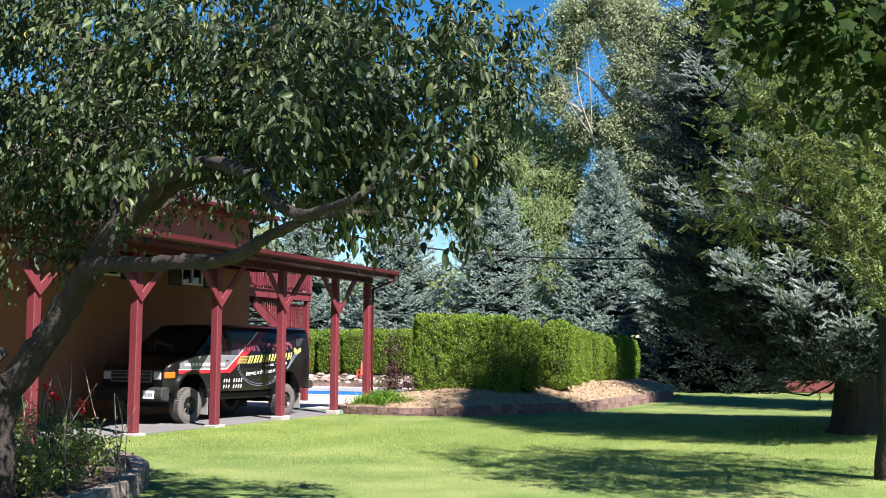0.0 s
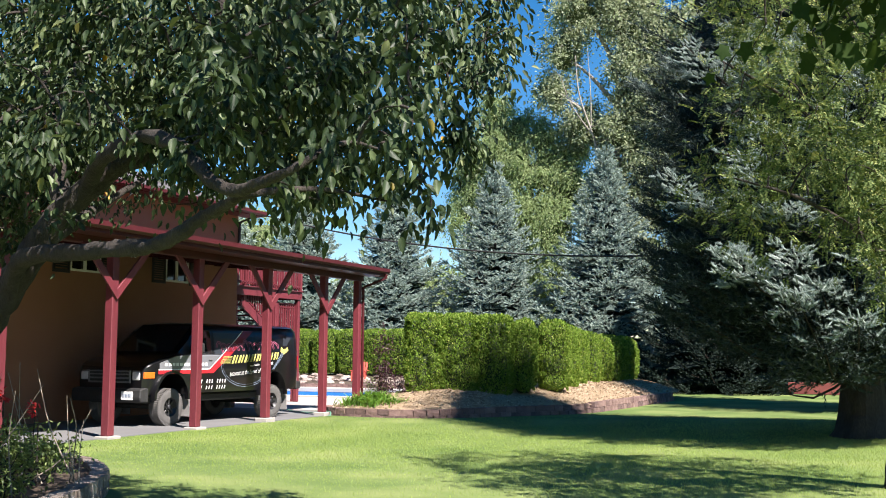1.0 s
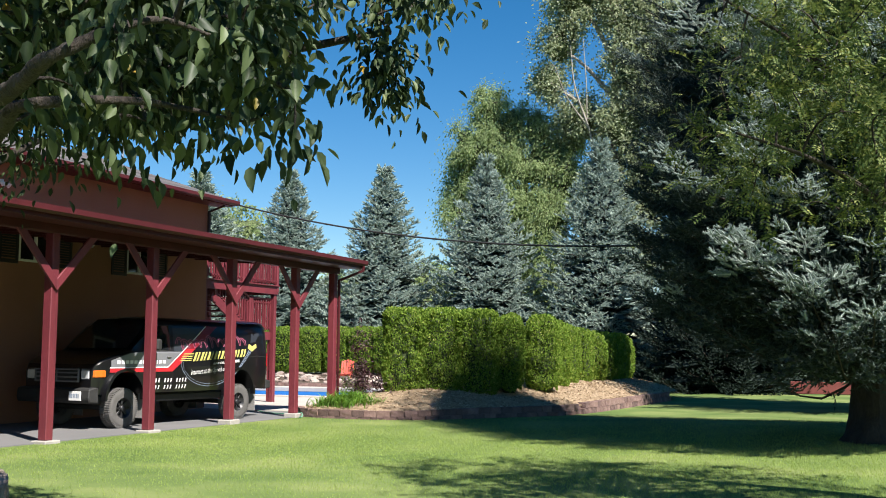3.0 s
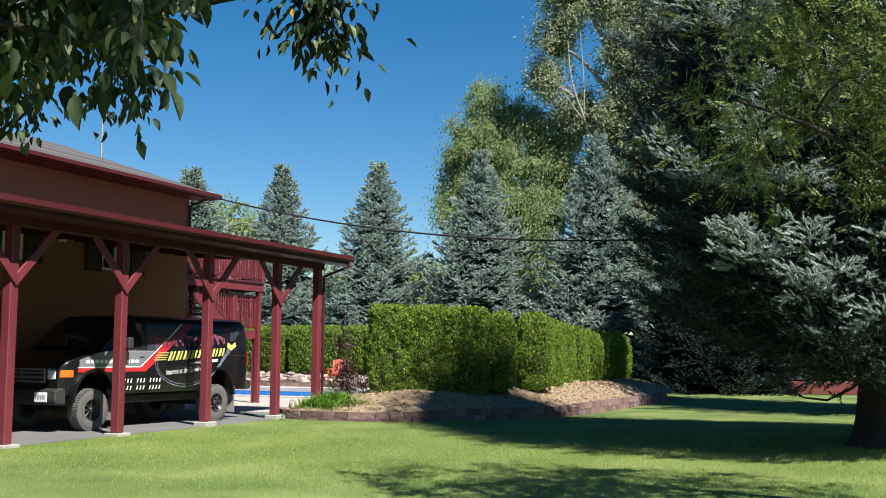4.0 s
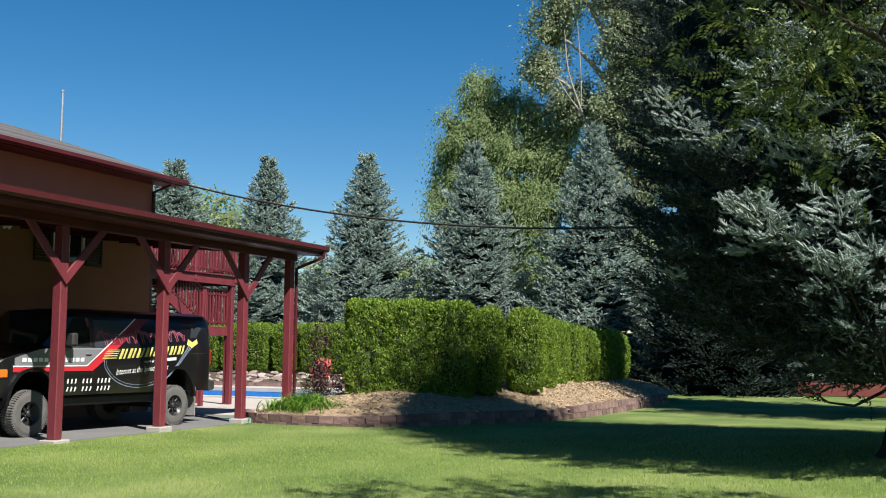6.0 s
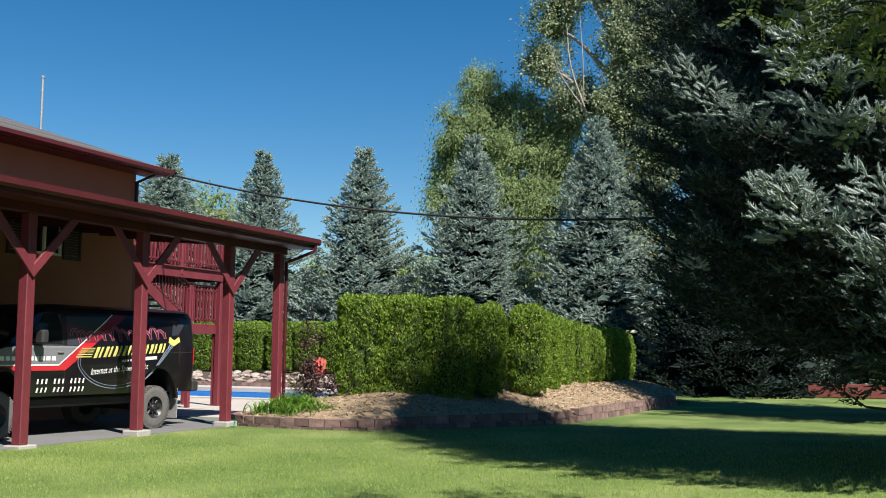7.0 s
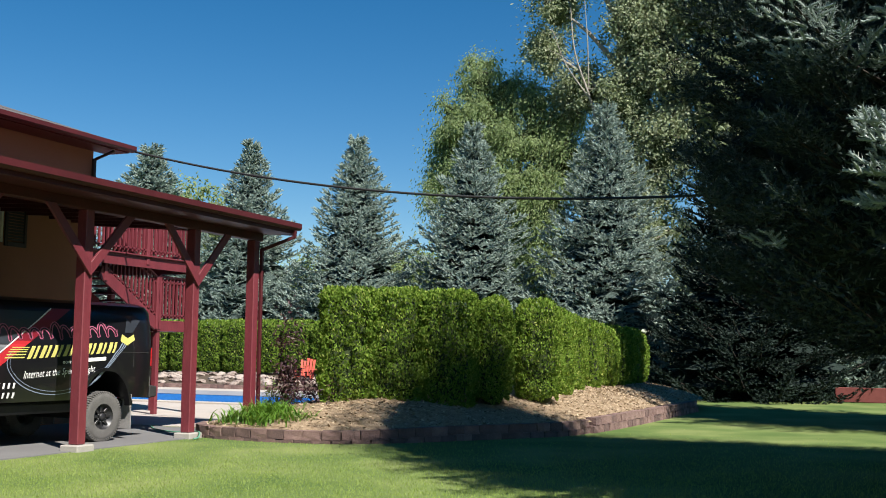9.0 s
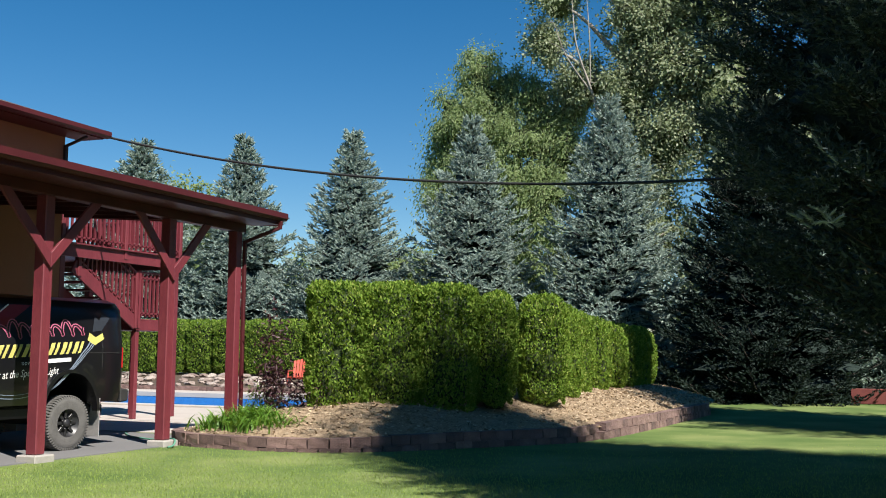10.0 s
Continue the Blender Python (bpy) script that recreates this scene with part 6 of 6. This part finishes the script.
def lettering(text, x, z, size, shear, material, name, width=None, rise=0.0):
    """Words cut in vinyl, read from the driver's side, starting at x and running to the tail."""
    cu = bpy.data.curves.new("letters", "FONT")
    cu.body, cu.size, cu.shear, cu.resolution_u, cu.fill_mode = text, size, shear, 2, "FRONT"
    tmp = new("letters", cu)
    bpy.context.view_layer.update()
    me = bpy.data.meshes.new_from_object(tmp.evaluated_get(bpy.context.evaluated_depsgraph_get()))
    bpy.data.objects.remove(tmp)
    co = np.zeros(len(me.vertices) * 3)
    me.vertices.foreach_get("co", co)
    co = co.reshape(-1, 3)
    if width:
        co[:, 0] *= width / max(co[:, 0].max(), 1e-3)
    zz = z + co[:, 1] + rise * co[:, 0]
    out = np.stack([x - co[:, 0], [side_y(v) + 0.011 for v in zz], zz], -1)
    me.vertices.foreach_set("co", out.ravel())
    me.materials.clear()
    return hang(name, me, material, van)


lettering("Internet at the Speed of Light", -0.14, 0.80, 0.15, 0.25, VINYL_WHITE, "slogan_lettering", 1.38, 0.06)
lettering("now with", -0.86, 1.01, 0.10, 0.0, VINYL_WHITE, "small_lettering", 0.36, 0.05)
on_side("small_name_bar", [[(-1.30, 1.04), (-1.74, 1.065), (-1.74, 1.125), (-1.30, 1.10)]], VINYL_WHITE, 0.009)
for z in (0.69, 0.575):
    for k in range(12):
        if k not in (3, 7):
            xx = 1.00 - 0.088 * k
            on_side("number_bar", [[(xx, z), (xx - 0.034, z), (xx - 0.046, z + 0.066), (xx - 0.012, z + 0.066)]], VINYL_WHITE, 0.009)
on_side("address_bar", [[(1.98 - 0.115 * k, 1.05), (1.98 - 0.115 * k - 0.085, 1.05), (1.98 - 0.115 * k - 0.085, 1.12), (1.98 - 0.115 * k, 1.12)] for k in range(12)], VINYL_WHITE, 0.009, label="white bars")

# flares, wheels, mud flaps
def wheel(ax, side):
    w = part("tyre", lathe([(0.20, -0.13), (0.30, -0.135), (0.365, -0.125), (0.385, -0.09), (0.388, 0.0), (0.385, 0.09), (0.365, 0.125), (0.30, 0.135), (0.20, 0.13)], 48, False), TYRE, van, "dusty all-terrain tyre", True)
    w.matrix_basis = Matrix.Translation((ax, side * 0.86, 0.385)) @ (Matrix.Identity(4) if side > 0 else Matrix.Rotation(math.pi, 4, "Z"))
    lugs = bmesh.new()
    for k in range(56):
        for s in (-1, 1):
            b = box(0.375, s * 0.02 if s > 0 else -0.125, -0.012, 0.396, 0.125 if s > 0 else -0.02, 0.012, 0.004)
            b.transform(Matrix.Rotation(2 * math.pi * (k + 0.25 * s) / 56, 4, "Y"))
            join(lugs, b)
            b = box(0.35, s * 0.122 - 0.008, -0.010, 0.385, s * 0.122 + 0.008, 0.010, 0.003)
            b.transform(Matrix.Rotation(2 * math.pi * (k + 0.25 * s) / 56, 4, "Y"))
            join(lugs, b)
    part("tread", lugs, TYRE, w)
    part("rim", lathe([(0.0, 0.02), (0.10, 0.02), (0.14, 0.05), (0.185, 0.07), (0.205, 0.118), (0.225, 0.125), (0.225, 0.10), (0.205, 0.07), (0.0, -0.05)], 40), RIM, w, "dark alloy rim", True)
    part("rim_lip", ring(0.208, 0.228, 0.112, 0.130, 40), ALLOY, w)
    sp = bmesh.new()
    for k in range(8):
        b = box(0.06, 0.045, -0.022, 0.20, 0.085, 0.022, 0.006)
        b.transform(Matrix.Rotation(2 * math.pi * k / 8, 4, "Y"))
        join(sp, b)
    part("spokes", sp, RIM, w)
    part("hub", lathe([(0.0, 0.12), (0.045, 0.12), (0.06, 0.10), (0.065, 0.05), (0.0, 0.05)], 20), RIM, w, smooth=True)
    for k in range(8):
        b = lathe([(0.011, 0.085), (0.011, 0.105), (0.006, 0.11)], 8)
        b.transform(Matrix.Rotation(2 * math.pi * (k + 0.5) / 8, 4, "Y") @ Matrix.Translation((0.085, 0, 0)))
        part("wheel_nut", b, RIM, w)


for ax in (-1.7525, 1.7525):
    for side in (1, -1):
        wheel(ax, side)
        fl = ring(0.49, 0.545, 0.94, 1.045, 24, 2, 178)
        fl.transform(Matrix.Translation((ax, 0, 0.40)))
        if side < 0:
            fl.transform(Matrix.Scale(-1, 4, (0, 1, 0)))
        part("wheel_flare", fl, VAN_BLACK, van, smooth=False)
        fp = box(ax - 0.60, side * 0.86 - 0.13, 0.16, ax - 0.585, side * 0.86 + 0.13, 0.72, 0.003)
        fp.transform(Matrix.Translation((0, 0, 0)))
        part("mud_flap", fp, FLAP, van, "dusty grey mud flap")
part("underbody", box(-2.6, -0.8, 0.36, 2.3, 0.8, 0.5, 0.03), BLACK, van)
part("axle", beam((-1.75, -0.8, 0.385), (-1.75, 0.8, 0.385), 0.1, 0.1, 0.02), BLACK, van)
part("axle", beam((1.75, -0.8, 0.385), (1.75, 0.8, 0.385), 0.1, 0.1, 0.02), BLACK, van)
# nose: bumper, grille, lamps, plate
bumper = prism([(2.40, 0.38), (2.62, 0.39), (2.66, 0.46), (2.64, 0.61), (2.48, 0.64), (2.40, 0.62)], 1, -0.98, 0.98, 0.02)
part("front_bumper", bumper, BLACK, van, "dark grey front bumper")
grille = part("grille", box(2.46, -0.58, 0.71, 2.545, 0.58, 0.97, 0.02), BLACK, van)
gs = bmesh.new()
for z in (0.73, 0.80, 0.87, 0.94):
    box(2.53, -0.58, z - 0.014, 2.565, 0.58, z + 0.014, 0.006, gs)
for y in (-0.58, 0.0, 0.58):
    box(2.53, y - 0.02, 0.72, 2.562, y + 0.02, 0.955, 0.006, gs)
part("grille_bars", gs, TRIM_GREY, grille, "grey bars")
for s in (-1, 1):
    part("headlight", box(2.42, min(s * 0.62, s * 0.84), 0.76, 2.535, max(s * 0.62, s * 0.84), 0.93, 0.02), LENS, van, "clear headlight")
    part("headlight_surround", box(2.43, min(s * 0.605, s * 0.855), 0.72, 2.515, max(s * 0.605, s * 0.855), 0.96, 0.015), TRIM_GREY, van)
    part("turn_signal", prism([(2.24, s * 0.99), (2.36, s * 0.978), (2.47, s * 0.945), (2.52, s * 0.855), (2.30, s * 0.855)], 2, 0.79, 0.92, 0.012), AMBER, van, "amber turn signal")
plate = part("number_plate", box(2.645, -0.155 + 0.62, 0.43, 2.665, 0.155 + 0.62, 0.575, 0.004), VINYL_WHITE, van, "white plate with plain bars")
pbm = bmesh.new()
for k in range(6):
    box(2.6655, 0.73 - 0.042 * k - 0.028, 0.47, 2.667, 0.73 - 0.042 * k, 0.535, 0, pbm)
part("plate_bars", pbm, VINYL_STEEL, plate)
# rear
part("rear_bumper", prism([(-2.80, 0.50), (-2.97, 0.52), (-2.97, 0.66), (-2.80, 0.68)], 1, -0.95, 0.95, 0.015), BLACK, van)
for s in (-1, 1):
    part("tail_lamp", box(-2.83, min(s * 0.84, s * 0.955), 0.95, -2.735, max(s * 0.84, s * 0.955), 1.32, 0.015), TAIL_RED, van, "red tail lamp")
mir = part("door_mirror", box(1.00, 1.06, 1.38, 1.14, 1.26, 1.66, 0.035), BLACK, van, "black door mirror")
part("mirror_arm", beam((1.08, 0.97, 1.45), (1.08, 1.08, 1.48), 0.05, 0.06, 0.01), BLACK, mir)
part("door_handle", box(0.47, 1.0, 1.17, 0.60, 1.03, 1.21, 0.012), TRIM_GREY, van, "grey door handle")
part("wiper", beam((1.50, 0.1, 1.46), (1.25, 0.62, 1.735), 0.02, 0.02, 0.004), BLACK, van)

# the body rides high over its axles: lift everything but wheels, axles and flaps
for o in van.children_recursive:
    if o.name.split(".")[0] in ("tyre", "tread", "rim", "rim_lip", "spokes", "hub", "wheel_nut", "axle", "mud_flap"):
        continue
    n = len(o.data.vertices)
    co = np.zeros(n * 3)
    o.data.vertices.foreach_get("co", co)
    co = co.reshape(-1, 3)
    co[:, 2] = np.interp(co[:, 2], [0.3, 0.5, 0.85, 1.2, 1.36, 1.42, 2.0, 2.3], [0.40, 0.64, 1.06, 1.39, 1.50, 1.55, 2.02, 2.3])
    o.data.vertices.foreach_set("co", co.ravel())
    o.data.update()
